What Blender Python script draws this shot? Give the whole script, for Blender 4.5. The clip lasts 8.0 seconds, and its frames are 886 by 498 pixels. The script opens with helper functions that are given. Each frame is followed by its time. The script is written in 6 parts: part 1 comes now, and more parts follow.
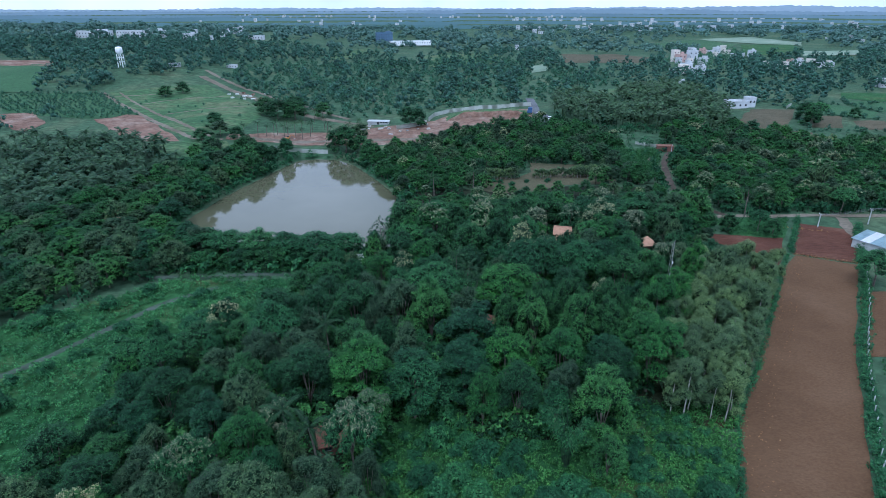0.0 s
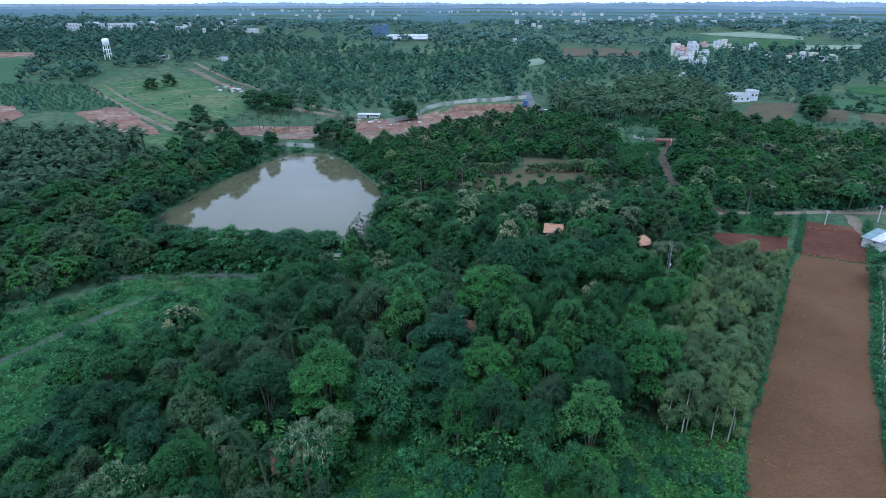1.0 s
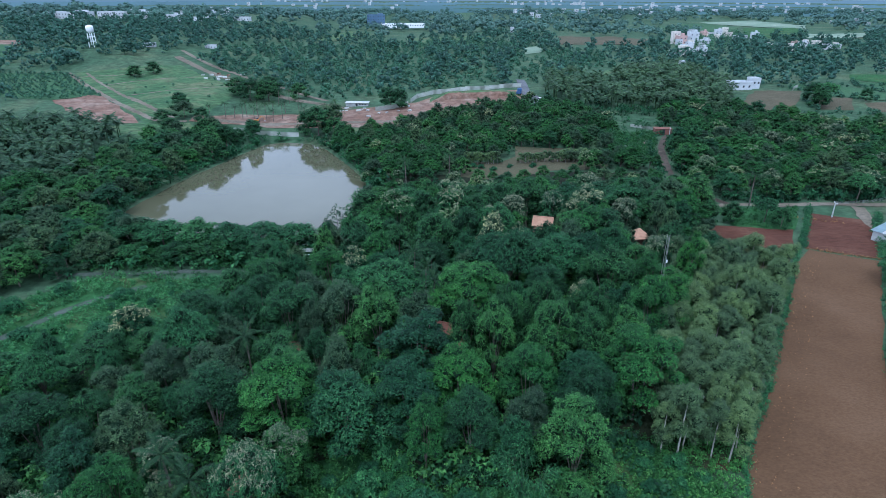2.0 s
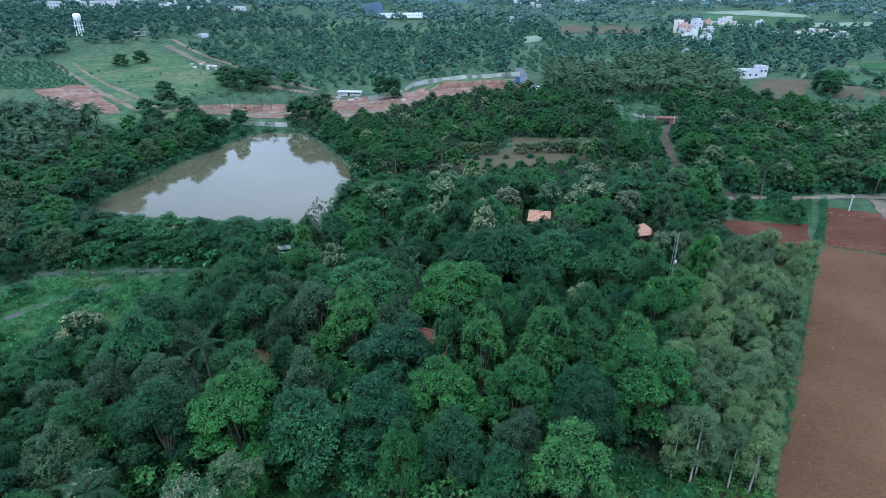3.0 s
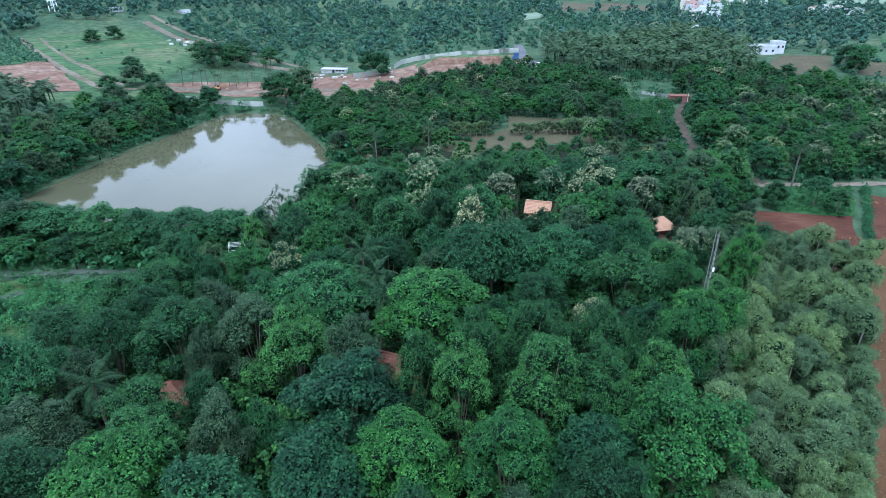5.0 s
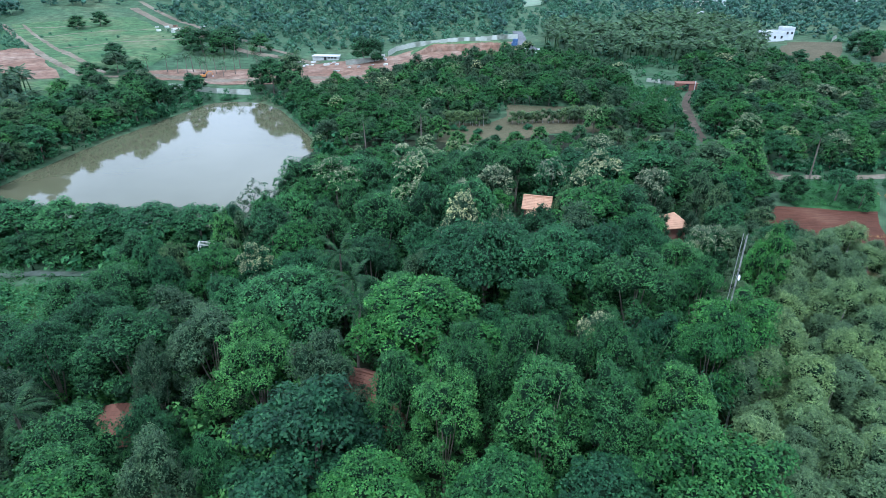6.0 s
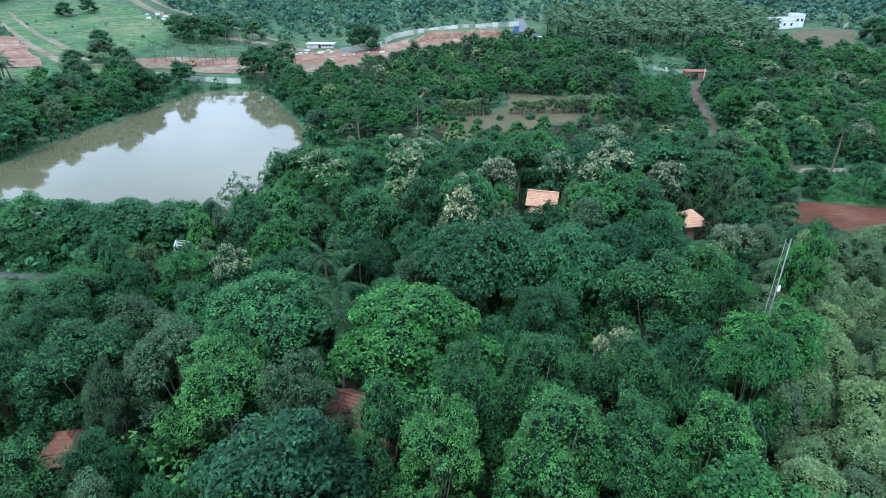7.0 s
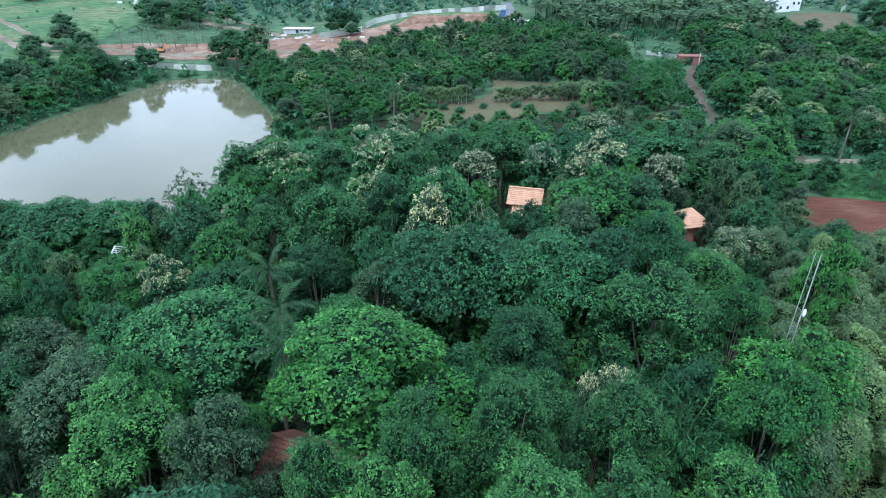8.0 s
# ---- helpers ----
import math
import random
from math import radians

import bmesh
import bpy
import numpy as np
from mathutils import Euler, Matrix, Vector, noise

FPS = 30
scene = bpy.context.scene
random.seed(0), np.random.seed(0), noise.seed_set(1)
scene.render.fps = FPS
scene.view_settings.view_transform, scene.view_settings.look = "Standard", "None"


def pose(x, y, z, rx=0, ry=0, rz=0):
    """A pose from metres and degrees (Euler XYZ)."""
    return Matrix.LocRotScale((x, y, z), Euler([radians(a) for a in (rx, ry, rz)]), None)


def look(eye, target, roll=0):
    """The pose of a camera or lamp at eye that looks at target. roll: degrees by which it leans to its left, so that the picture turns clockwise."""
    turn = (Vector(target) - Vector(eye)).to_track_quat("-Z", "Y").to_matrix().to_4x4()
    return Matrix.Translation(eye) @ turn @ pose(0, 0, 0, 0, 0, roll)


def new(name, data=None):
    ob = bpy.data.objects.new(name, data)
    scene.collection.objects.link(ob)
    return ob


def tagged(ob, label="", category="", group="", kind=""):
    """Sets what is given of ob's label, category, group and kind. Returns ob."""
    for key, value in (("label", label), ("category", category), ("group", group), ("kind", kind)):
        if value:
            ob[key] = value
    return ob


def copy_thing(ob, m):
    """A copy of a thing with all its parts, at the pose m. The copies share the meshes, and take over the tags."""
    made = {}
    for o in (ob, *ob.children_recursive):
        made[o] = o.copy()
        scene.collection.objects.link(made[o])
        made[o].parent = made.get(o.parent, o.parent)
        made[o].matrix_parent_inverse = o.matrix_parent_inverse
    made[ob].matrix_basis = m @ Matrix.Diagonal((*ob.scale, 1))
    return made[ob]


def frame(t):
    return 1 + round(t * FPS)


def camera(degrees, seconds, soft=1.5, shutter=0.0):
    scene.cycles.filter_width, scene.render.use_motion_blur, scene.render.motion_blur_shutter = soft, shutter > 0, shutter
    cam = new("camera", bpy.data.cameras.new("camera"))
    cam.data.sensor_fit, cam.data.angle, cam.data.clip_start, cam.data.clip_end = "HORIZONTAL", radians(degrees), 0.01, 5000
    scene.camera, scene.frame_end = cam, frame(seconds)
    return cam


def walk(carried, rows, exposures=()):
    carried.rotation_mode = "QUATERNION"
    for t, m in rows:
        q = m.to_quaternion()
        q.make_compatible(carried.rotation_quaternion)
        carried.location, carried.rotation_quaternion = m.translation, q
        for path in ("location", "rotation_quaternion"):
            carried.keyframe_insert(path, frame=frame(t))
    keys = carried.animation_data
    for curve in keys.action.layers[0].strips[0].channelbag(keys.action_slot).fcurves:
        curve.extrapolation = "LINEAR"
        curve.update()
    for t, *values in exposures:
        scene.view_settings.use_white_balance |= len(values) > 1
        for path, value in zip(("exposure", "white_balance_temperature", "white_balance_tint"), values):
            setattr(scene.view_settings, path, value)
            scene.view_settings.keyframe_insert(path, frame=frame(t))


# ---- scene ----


# ---- the camera: a drone that descends over the grove towards the pond ----
cam = camera(73.0, 8.0, 0.6)
PATH = [
    (0.0, (1.286, -0.377, 58.234), (1.259, 1.473, 57.476), 0.0),
    (0.5, (2.995, 3.788, 56.872), (2.97, 5.638, 56.112), 0.1),
    (1.0, (4.763, 7.896, 55.559), (4.737, 9.741, 54.789), 0.1),
    (1.5, (6.567, 11.94, 54.117), (6.544, 13.78, 53.334), 0.1),
    (2.0, (8.35, 16.102, 52.68), (8.326, 17.937, 51.885), 0.1),
    (3.5, (11.126, 28.703, 48.579), (11.099, 30.523, 47.751), 0.0),
    (4.0, (11.723, 32.821, 47.258), (11.696, 34.636, 46.419), 0.0),
    (4.5, (12.442, 37.153, 45.836), (12.416, 38.963, 44.986), 0.0),
    (6.0, (14.596, 49.3, 42.095), (14.571, 51.091, 41.205), 0.0),
    (6.5, (14.714, 52.594, 41.022), (14.69, 54.379, 40.12), 0.0),
    (7.0, (14.8, 55.908, 40.056), (14.777, 57.686, 39.141), 0.0),
    (7.5, (15.516, 59.838, 39.007), (15.518, 61.609, 38.077), 0.0),
    (8.0, (17.108, 64.159, 37.894), (17.112, 65.92, 36.946), 0.0),
]
walk(cam, [(t, look(eye, target, roll)) for t, eye, target, roll in PATH], [(0, 0.04, 4820, 15), (2, 0.25, 4860, 15), (4.5, 0.64, 4920, 13), (8, 0.97, 5120, 10)])

# ---- light: a high, even overcast ----
world = bpy.data.worlds.new("world")
scene.world = world
world.use_nodes = True
wn, wl = world.node_tree.nodes, world.node_tree.links
sky = wn.new("ShaderNodeTexSky")
sky.sky_type, sky.sun_disc = "NISHITA", False
sky.sun_elevation, sky.sun_rotation, sky.dust_density = radians(58), radians(200), 3.0
SKY, SUN = 0.10, 1.5
cloud_at = wn.new("ShaderNodeTexCoord")
cloud = wn.new("ShaderNodeTexNoise")
cloud.inputs["Scale"].default_value, cloud.inputs["Detail"].default_value, cloud.inputs["Roughness"].default_value = 2.2, 6, 0.55
wl.new(cloud_at.outputs["Generated"], cloud.inputs["Vector"])
grey = wn.new("ShaderNodeValToRGB")
grey.color_ramp.elements[0].position, grey.color_ramp.elements[0].color = 0.36, (9.5, 10.2, 10.8, 1)
grey.color_ramp.elements[1].position, grey.color_ramp.elements[1].color = 0.66, (15.5, 15.8, 16.0, 1)
wl.new(cloud.outputs["Fac"], grey.inputs["Fac"])
cover = wn.new("ShaderNodeMix")
cover.data_type = "RGBA"
cover.inputs["Factor"].default_value = 0.85
wl.new(sky.outputs["Color"], cover.inputs["A"])
wl.new(grey.outputs["Color"], cover.inputs["B"])
wl.new(cover.outputs["Result"], wn["Background"].inputs["Color"])
wn["Background"].inputs["Strength"].default_value = SKY
sun = new("sun", bpy.data.lights.new("sun", "SUN"))
sun.data.energy, sun.data.angle, sun.data.color = SUN, radians(11), (1.0, 0.97, 0.92)
sun.matrix_world = look((0, 0, 100), (0 + 53 * math.sin(radians(200)) * -1, 53 * -math.cos(radians(200)), 15))
# ---- materials ----
def material(name, rough=0.8, spec=0.3):
    m = bpy.data.materials.new(name)
    m.use_nodes = True
    b = m.node_tree.nodes["Principled BSDF"]
    b.inputs["Roughness"].default_value, b.inputs["Specular IOR Level"].default_value = rough, spec
    return m, m.node_tree.nodes, m.node_tree.links, b


def ramp(nodes, stops):
    r = nodes.new("ShaderNodeValToRGB")
    while len(r.color_ramp.elements) < len(stops):
        r.color_ramp.elements.new(0.5)
    for e, (at, c) in zip(r.color_ramp.elements, stops):
        e.position, e.color = at, (*c, 1)
    return r


def noise_node(nodes, links, scale, detail=4, rough=0.6, coords="Object", stretch=(1, 1, 1), turn=0.0):
    at, mp, n = nodes.new("ShaderNodeTexCoord"), nodes.new("ShaderNodeMapping"), nodes.new("ShaderNodeTexNoise")
    mp.inputs["Scale"].default_value, mp.inputs["Rotation"].default_value = stretch, (0, 0, turn)
    links.new(at.outputs[coords], mp.inputs["Vector"])
    links.new(mp.outputs["Vector"], n.inputs["Vector"])
    n.inputs["Scale"].default_value, n.inputs["Detail"].default_value, n.inputs["Roughness"].default_value = scale, detail, rough
    return n


def mixed(nodes, links, kind, fac, a, b):
    m = nodes.new("ShaderNodeMix")
    m.data_type, m.blend_type = "RGBA", kind
    for sock, v in (("Factor", fac), ("A", a), ("B", b)):
        if isinstance(v, (int, float)):
            m.inputs[sock].default_value = v
        elif isinstance(v, tuple):
            m.inputs[sock].default_value = (*v, 1)
        else:
            links.new(v, m.inputs[sock])
    return m.outputs["Result"]


def bumped(nodes, links, b, height_out, strength=0.5, distance=0.1):
    bump = nodes.new("ShaderNodeBump")
    bump.inputs["Strength"].default_value, bump.inputs["Distance"].default_value = strength, distance
    links.new(height_out, bump.inputs["Height"])
    links.new(bump.outputs["Normal"], b.inputs["Normal"])


def leaf_material(name, dark, mid, light, rough=0.65, patch=0.12, clump=1.1, spec=0.2):
    """Leaves: a tone for each leaf, for each bunch of leaves and for each tree, and drifts of tone across the crown."""
    m, n, l, b = material(name, rough, spec)
    geo, ob = n.new("ShaderNodeNewGeometry"), n.new("ShaderNodeObjectInfo")
    dark, mid, light = ((r * 1.28, g, bl * 0.98) for r, g, bl in (dark, mid, light))
    light = tuple(m_ + (l_ - m_) * 0.62 for m_, l_ in zip(mid, light))
    leaf = ramp(n, [(0.0, tuple(v * 0.8 for v in dark)), (0.55, mid), (1.0, light)])
    l.new(geo.outputs["Random Per Island"], leaf.inputs["Fac"])
    drift = noise_node(n, l, patch, 3, 0.6, "Object")
    tone = ramp(n, [(0.3, (0.68, 0.7, 0.74)), (0.7, (1.24, 1.18, 1.08))])
    l.new(drift.outputs["Fac"], tone.inputs["Fac"])
    bunch = noise_node(n, l, clump, 2, 0.6, "Object")
    fresh = ramp(n, [(0.32, (0.58, 0.6, 0.64)), (0.52, (0.98, 0.98, 0.98)), (0.72, (1.5, 1.42, 1.28))])
    l.new(bunch.outputs["Fac"], fresh.inputs["Fac"])
    tree = ramp(n, [(0.0, (0.7, 0.74, 0.8)), (0.5, (0.98, 1.0, 1.02)), (1.0, (1.42, 1.34, 1.12))])
    l.new(ob.outputs["Random"], tree.inputs["Fac"])
    c = mixed(n, l, "MULTIPLY", 1.0, leaf.outputs["Color"], tone.outputs["Color"])
    c = mixed(n, l, "MULTIPLY", 1.0, c, fresh.outputs["Color"])
    c = mixed(n, l, "MULTIPLY", 1.0, c, tree.outputs["Color"])
    l.new(c, b.inputs["Base Color"])
    thin = n.new("ShaderNodeBsdfTranslucent")
    l.new(c, thin.inputs["Color"])
    both = n.new("ShaderNodeMixShader")
    both.inputs["Fac"].default_value = 0.25
    l.new(b.outputs["BSDF"], both.inputs[1])
    l.new(thin.outputs["BSDF"], both.inputs[2])
    l.new(both.outputs["Shader"], n["Material Output"].inputs["Surface"])
    return m


def earth_material(name, a, b2, c, fine=1.5, broad=0.06, bump=0.4, stretch=(1, 1, 1), turn=0.0, grit=(0.62, 1.3)):
    m, n, l, b = material(name, 0.95, 0.1)
    big, small = noise_node(n, l, broad, 5, 0.6), noise_node(n, l, fine, 6, 0.7, "Object", stretch, turn)
    tone = ramp(n, [(0.28, a), (0.52, b2), (0.75, c)])
    l.new(big.outputs["Fac"], tone.inputs["Fac"])
    grain = ramp(n, [(0.28, (grit[0],) * 3), (0.72, (grit[1],) * 3)])
    l.new(small.outputs["Fac"], grain.inputs["Fac"])
    l.new(mixed(n, l, "MULTIPLY", 1.0, tone.outputs["Color"], grain.outputs["Color"]), b.inputs["Base Color"])
    bumped(n, l, b, small.outputs["Fac"], bump, 0.3)
    return m


def plain_material(name, colour, rough=0.7, metal=0.0, vary=0.15, scale=0.8, spec=0.3):
    m, n, l, b = material(name, rough, spec)
    b.inputs["Metallic"].default_value = metal
    small = noise_node(n, l, scale, 6, 0.65)
    grain = ramp(n, [(0.25, (1 - vary,) * 3), (0.75, (1 + vary,) * 3)])
    l.new(small.outputs["Fac"], grain.inputs["Fac"])
    l.new(mixed(n, l, "MULTIPLY", 1.0, colour, grain.outputs["Color"]), b.inputs["Base Color"])
    return m


LEAF = {
    "mango": leaf_material("leaf_mango", (0.012, 0.058, 0.023), (0.022, 0.1, 0.036), (0.062, 0.193, 0.068)),
    "acacia": leaf_material("leaf_acacia", (0.019, 0.091, 0.028), (0.036, 0.152, 0.04), (0.099, 0.28, 0.083)),
    "rain": leaf_material("leaf_rain", (0.016, 0.085, 0.032), (0.03, 0.134, 0.049), (0.078, 0.249, 0.089)),
    "teak": leaf_material("leaf_teak", (0.011, 0.067, 0.029), (0.024, 0.111, 0.043), (0.064, 0.207, 0.08)),
    "lime": leaf_material("leaf_lime", (0.015, 0.088, 0.022), (0.029, 0.142, 0.033), (0.078, 0.246, 0.063)),
    "grey": leaf_material("leaf_grey", (0.021, 0.066, 0.033), (0.041, 0.107, 0.05), (0.105, 0.209, 0.101)),
    "euca": leaf_material("leaf_euca", (0.052, 0.128, 0.054), (0.082, 0.182, 0.078), (0.15, 0.285, 0.125)),
    "palm": leaf_material("leaf_palm", (0.022, 0.072, 0.034), (0.038, 0.102, 0.05), (0.08, 0.165, 0.08)),
    "coco": leaf_material("leaf_coconut", (0.013, 0.055, 0.021), (0.024, 0.083, 0.03), (0.053, 0.13, 0.044)),
    "shrub": leaf_material("leaf_shrub", (0.015, 0.088, 0.035), (0.031, 0.143, 0.055), (0.072, 0.226, 0.088)),
    # woods, far and scrub: paler, bluer greens with distance haze painted into the colour
    "woods": leaf_material("leaf_woods_hazed", (0.03, 0.104, 0.074), (0.047, 0.156, 0.106), (0.082, 0.226, 0.146), 0.65, 0.14, spec=0.3),
    "far": leaf_material("leaf_far_hazed", (0.05, 0.14, 0.115), (0.072, 0.186, 0.15), (0.108, 0.236, 0.19), 0.7, 0.02, spec=0.4),
    "scrub": leaf_material("leaf_scrub_hazed", (0.035, 0.13, 0.074), (0.054, 0.18, 0.1), (0.09, 0.25, 0.14), 0.65, 0.05, spec=0.3),
}
BLOSSOM = leaf_material("blossom_cream", (0.125, 0.22, 0.12), (0.22, 0.31, 0.18), (0.39, 0.48, 0.32))
# dark colour painting shade into crown insides; stems of joined bushes take it too
SHADE_AND_STEMS = earth_material("crown_shade_and_stems", (0.008, 0.02, 0.01), (0.012, 0.032, 0.014), (0.018, 0.045, 0.02), 5.5, 0.5, 1.0, grit=(0.25, 1.8))
DRY = leaf_material("leaf_dry", (0.12, 0.09, 0.045), (0.2, 0.15, 0.075), (0.3, 0.24, 0.13))
BARK = earth_material("bark", (0.1, 0.085, 0.065), (0.16, 0.14, 0.115), (0.26, 0.24, 0.2), 4, 0.6, 0.6)
PALE_BARK = earth_material("pale_bark", (0.25, 0.24, 0.21), (0.36, 0.35, 0.31), (0.46, 0.45, 0.41), 4, 0.6, 0.4)
PALE_FIELD = earth_material("pale_field", (0.13, 0.19, 0.12), (0.19, 0.25, 0.17), (0.28, 0.31, 0.24), 0.1, 0.02, 0.4, (1, 6, 1), 0.2)
GROUND = earth_material("ground_cover", (0.036, 0.076, 0.038), (0.054, 0.098, 0.05), (0.092, 0.115, 0.06), 0.3, 0.035, 1.0, grit=(0.45, 1.5))
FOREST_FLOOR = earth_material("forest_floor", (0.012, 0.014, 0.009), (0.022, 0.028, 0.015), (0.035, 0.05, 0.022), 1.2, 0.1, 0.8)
MEADOW = earth_material("meadow_grass", (0.02, 0.066, 0.021), (0.034, 0.096, 0.029), (0.085, 0.1, 0.038), 0.55, 0.06, 1.0, grit=(0.4, 1.5))
PASTURE = earth_material("pasture", (0.036, 0.09, 0.036), (0.066, 0.12, 0.05), (0.135, 0.14, 0.075), 0.3, 0.07, 0.9, (1, 2.2, 1), 0.85, (0.35, 1.6))
CROP = earth_material("crop_green", (0.032, 0.078, 0.034), (0.048, 0.105, 0.045), (0.075, 0.125, 0.06), 0.35, 0.02, 0.6, (1, 6, 1), 0.6, (0.5, 1.45))
TAN_FIELD = earth_material("tan_field", (0.066, 0.066, 0.036), (0.09, 0.08, 0.047), (0.12, 0.1, 0.06), 0.4, 0.06, 0.5, (1, 5, 1), 0.3)
SOIL = earth_material("red_soil", (0.094, 0.053, 0.026), (0.114, 0.065, 0.032), (0.138, 0.082, 0.043), 2.2, 0.09, 0.6, (1.0, 1.6, 1), 0.55, (0.74, 1.25))
DARK_SOIL = earth_material("dark_red_soil", (0.075, 0.032, 0.02), (0.1, 0.044, 0.027), (0.145, 0.076, 0.048), 0.8, 0.11, 0.9, (0.5, 3, 1), 0.9)
CUT_SOIL = earth_material("cut_earth", (0.135, 0.076, 0.05), (0.195, 0.125, 0.088), (0.3, 0.24, 0.185), 0.4, 0.11, 0.8, grit=(0.5, 1.4))
TRACK = earth_material("dirt_track", (0.12, 0.1, 0.07), (0.165, 0.14, 0.1), (0.22, 0.195, 0.15), 0.9, 0.08, 0.4)
WET_TRACK = earth_material("wet_track", (0.04, 0.066, 0.04), (0.064, 0.085, 0.06), (0.11, 0.122, 0.11), 0.6, 0.2, 0.5)
STUBBLE = earth_material("dry_stubble", (0.06, 0.07, 0.036), (0.088, 0.082, 0.045), (0.12, 0.098, 0.06), 0.8, 0.06, 0.5, (1, 3, 1), 0.1)
WEEDY_SOIL = earth_material("weedy_soil", (0.03, 0.058, 0.024), (0.045, 0.055, 0.026), (0.1, 0.05, 0.03), 0.8, 0.12, 0.6)
LANE_SOIL = earth_material("lane_soil", (0.062, 0.05, 0.036), (0.088, 0.07, 0.052), (0.125, 0.105, 0.08), 0.9, 0.12, 0.4)
ASPHALT = earth_material("asphalt", (0.09, 0.095, 0.1), (0.12, 0.125, 0.13), (0.16, 0.165, 0.17), 1.5, 0.1, 0.3)
CONCRETE = plain_material("concrete", (0.42, 0.43, 0.41), 0.85, 0, 0.25)
FAR_WHITE = plain_material("weathered_whitewash", (0.5, 0.52, 0.52), 0.8, 0, 0.2, 0.2)
WHITE = plain_material("white_paint", (0.8, 0.81, 0.8), 0.6, 0, 0.1)
CREAM_WALL = plain_material("cream_wall", (0.62, 0.58, 0.5), 0.8, 0, 0.18)
ROSE_WALL = plain_material("rose_plaster", (0.48, 0.33, 0.28), 0.85, 0, 0.2, 0.3)
SHEET = plain_material("galvanised_sheet", (0.5, 0.52, 0.46), 0.65, 0.0, 0.2, 0.5)
DARK = plain_material("dark_opening", (0.03, 0.035, 0.04), 0.3)
BLUE_GLASS = plain_material("blue_glass", (0.09, 0.15, 0.22), 0.15, 0.0, 0.2, 0.3, 0.6)
BLUE_PAINT = plain_material("blue_paint", (0.05, 0.1, 0.2), 0.5)
ORANGE_PAINT = plain_material("orange_paint", (0.45, 0.19, 0.05), 0.6)
RUBBER = plain_material("rubber", (0.03, 0.03, 0.03), 0.8)
STEEL = plain_material("steel", (0.5, 0.5, 0.5), 0.4, 0.8)
WIRE = plain_material("wire", (0.3, 0.3, 0.29), 0.5, 0.3)
TIN_BLUE = plain_material("pale_blue_tin", (0.34, 0.46, 0.48), 0.45, 0.1, 0.25, 0.6)
TILE = plain_material("terracotta_tile", (0.42, 0.245, 0.15), 0.85, 0, 0.25, 1.5)
OLD_TILE = plain_material("weathered_tile", (0.17, 0.08, 0.052), 0.9, 0, 0.3, 1.2)
BRICK = plain_material("brick_red", (0.2, 0.095, 0.07), 0.9, 0, 0.2)

WATER, n_, l_, b_ = material("pond_water", 0.045, 0.5)
b_.inputs["IOR"].default_value = 1.33
murk = noise_node(n_, l_, 0.03, 4, 0.5)
murk_tone = ramp(n_, [(0.3, (0.078, 0.08, 0.042)), (0.7, (0.105, 0.105, 0.062))])
l_.new(murk.outputs["Fac"], murk_tone.inputs["Fac"])
l_.new(murk_tone.outputs["Color"], b_.inputs["Base Color"])
ripple = noise_node(n_, l_, 0.5, 4, 0.5, "Object", (1, 2.0, 1))
bumped(n_, l_, b_, ripple.outputs["Fac"], 0.025, 0.25)
# ---- the lie of the land ----
POND = [(-77, 147), (-76.5, 158), (-75.5, 170), (-74, 181), (-72, 192), (-68, 207), (-65, 220), (-60.5, 235), (-52, 238), (-43, 235), (-35, 226),
        (-24, 205), (-16, 188), (-13.5, 168), (-12.5, 150), (-14, 140), (-30, 137), (-50, 139), (-68, 142)]


def ease(v):
    v = np.clip(v, 0.0, 1.0)
    return v * v * (3 - 2 * v)


def pond_distance(x, y):
    """Metres to the pond's edge, negative on the water."""
    x, y = np.asarray(x, float), np.asarray(y, float)
    best, inside = np.full(np.broadcast(x, y).shape, 1e9), np.zeros(np.broadcast(x, y).shape, bool)
    for (ax, ay), (bx, by) in zip(POND, POND[1:] + POND[:1]):
        k = np.clip(((x - ax) * (bx - ax) + (y - ay) * (by - ay)) / ((bx - ax) ** 2 + (by - ay) ** 2), 0, 1)
        best = np.minimum(best, np.hypot(x - ax - k * (bx - ax), y - ay - k * (by - ay)))
        cross = (ay > y) != (by > y)
        inside ^= cross & (x < (bx - ax) * (y - ay) / ((by - ay) or 1e-9) + ax)
    return np.where(inside, -best, best)


def height(x, y):
    """The ground's height, with the pond's water at 0."""
    x, y = np.asarray(x, float), np.asarray(y, float)
    z = 0.6 + (3.2 + 0.8 * ease((y - 130) / 150)) * ease((x + 45) / 90)
    z = z + 4 * ease((y - 195) / 110) + 4 * ease((y - 300) / 600) + 3 * ease((-x - 60) / 60) * ease((y - 150) / 90)
    z = z + 0.25 * np.sin(x * 0.11 + 1.3) * np.sin(y * 0.09) + 0.12 * np.sin(x * 0.31 + y * 0.17)
    z = z + 6 * np.sin(x * 0.004 + 0.7) * np.sin(y * 0.005 + 0.4) * ease((y - 450) / 500) * (1 - ease((y - 950) / 300))
    z = z + 11 * ease((y - 290) / 160) * ease((-x - 90) / 130) * (1 - ease((y - 760) / 350))
    d = pond_distance(x, y)
    bank = 0.3 + (z - 0.3) * ease(d / 16) + 0.5 * ease(d / 3) * (1 - ease(d / 16))
    return np.where(d < 0, -2.2 * ease(-d / 9) + 0.3 * (1 - ease(-d / 0.8)), bank)


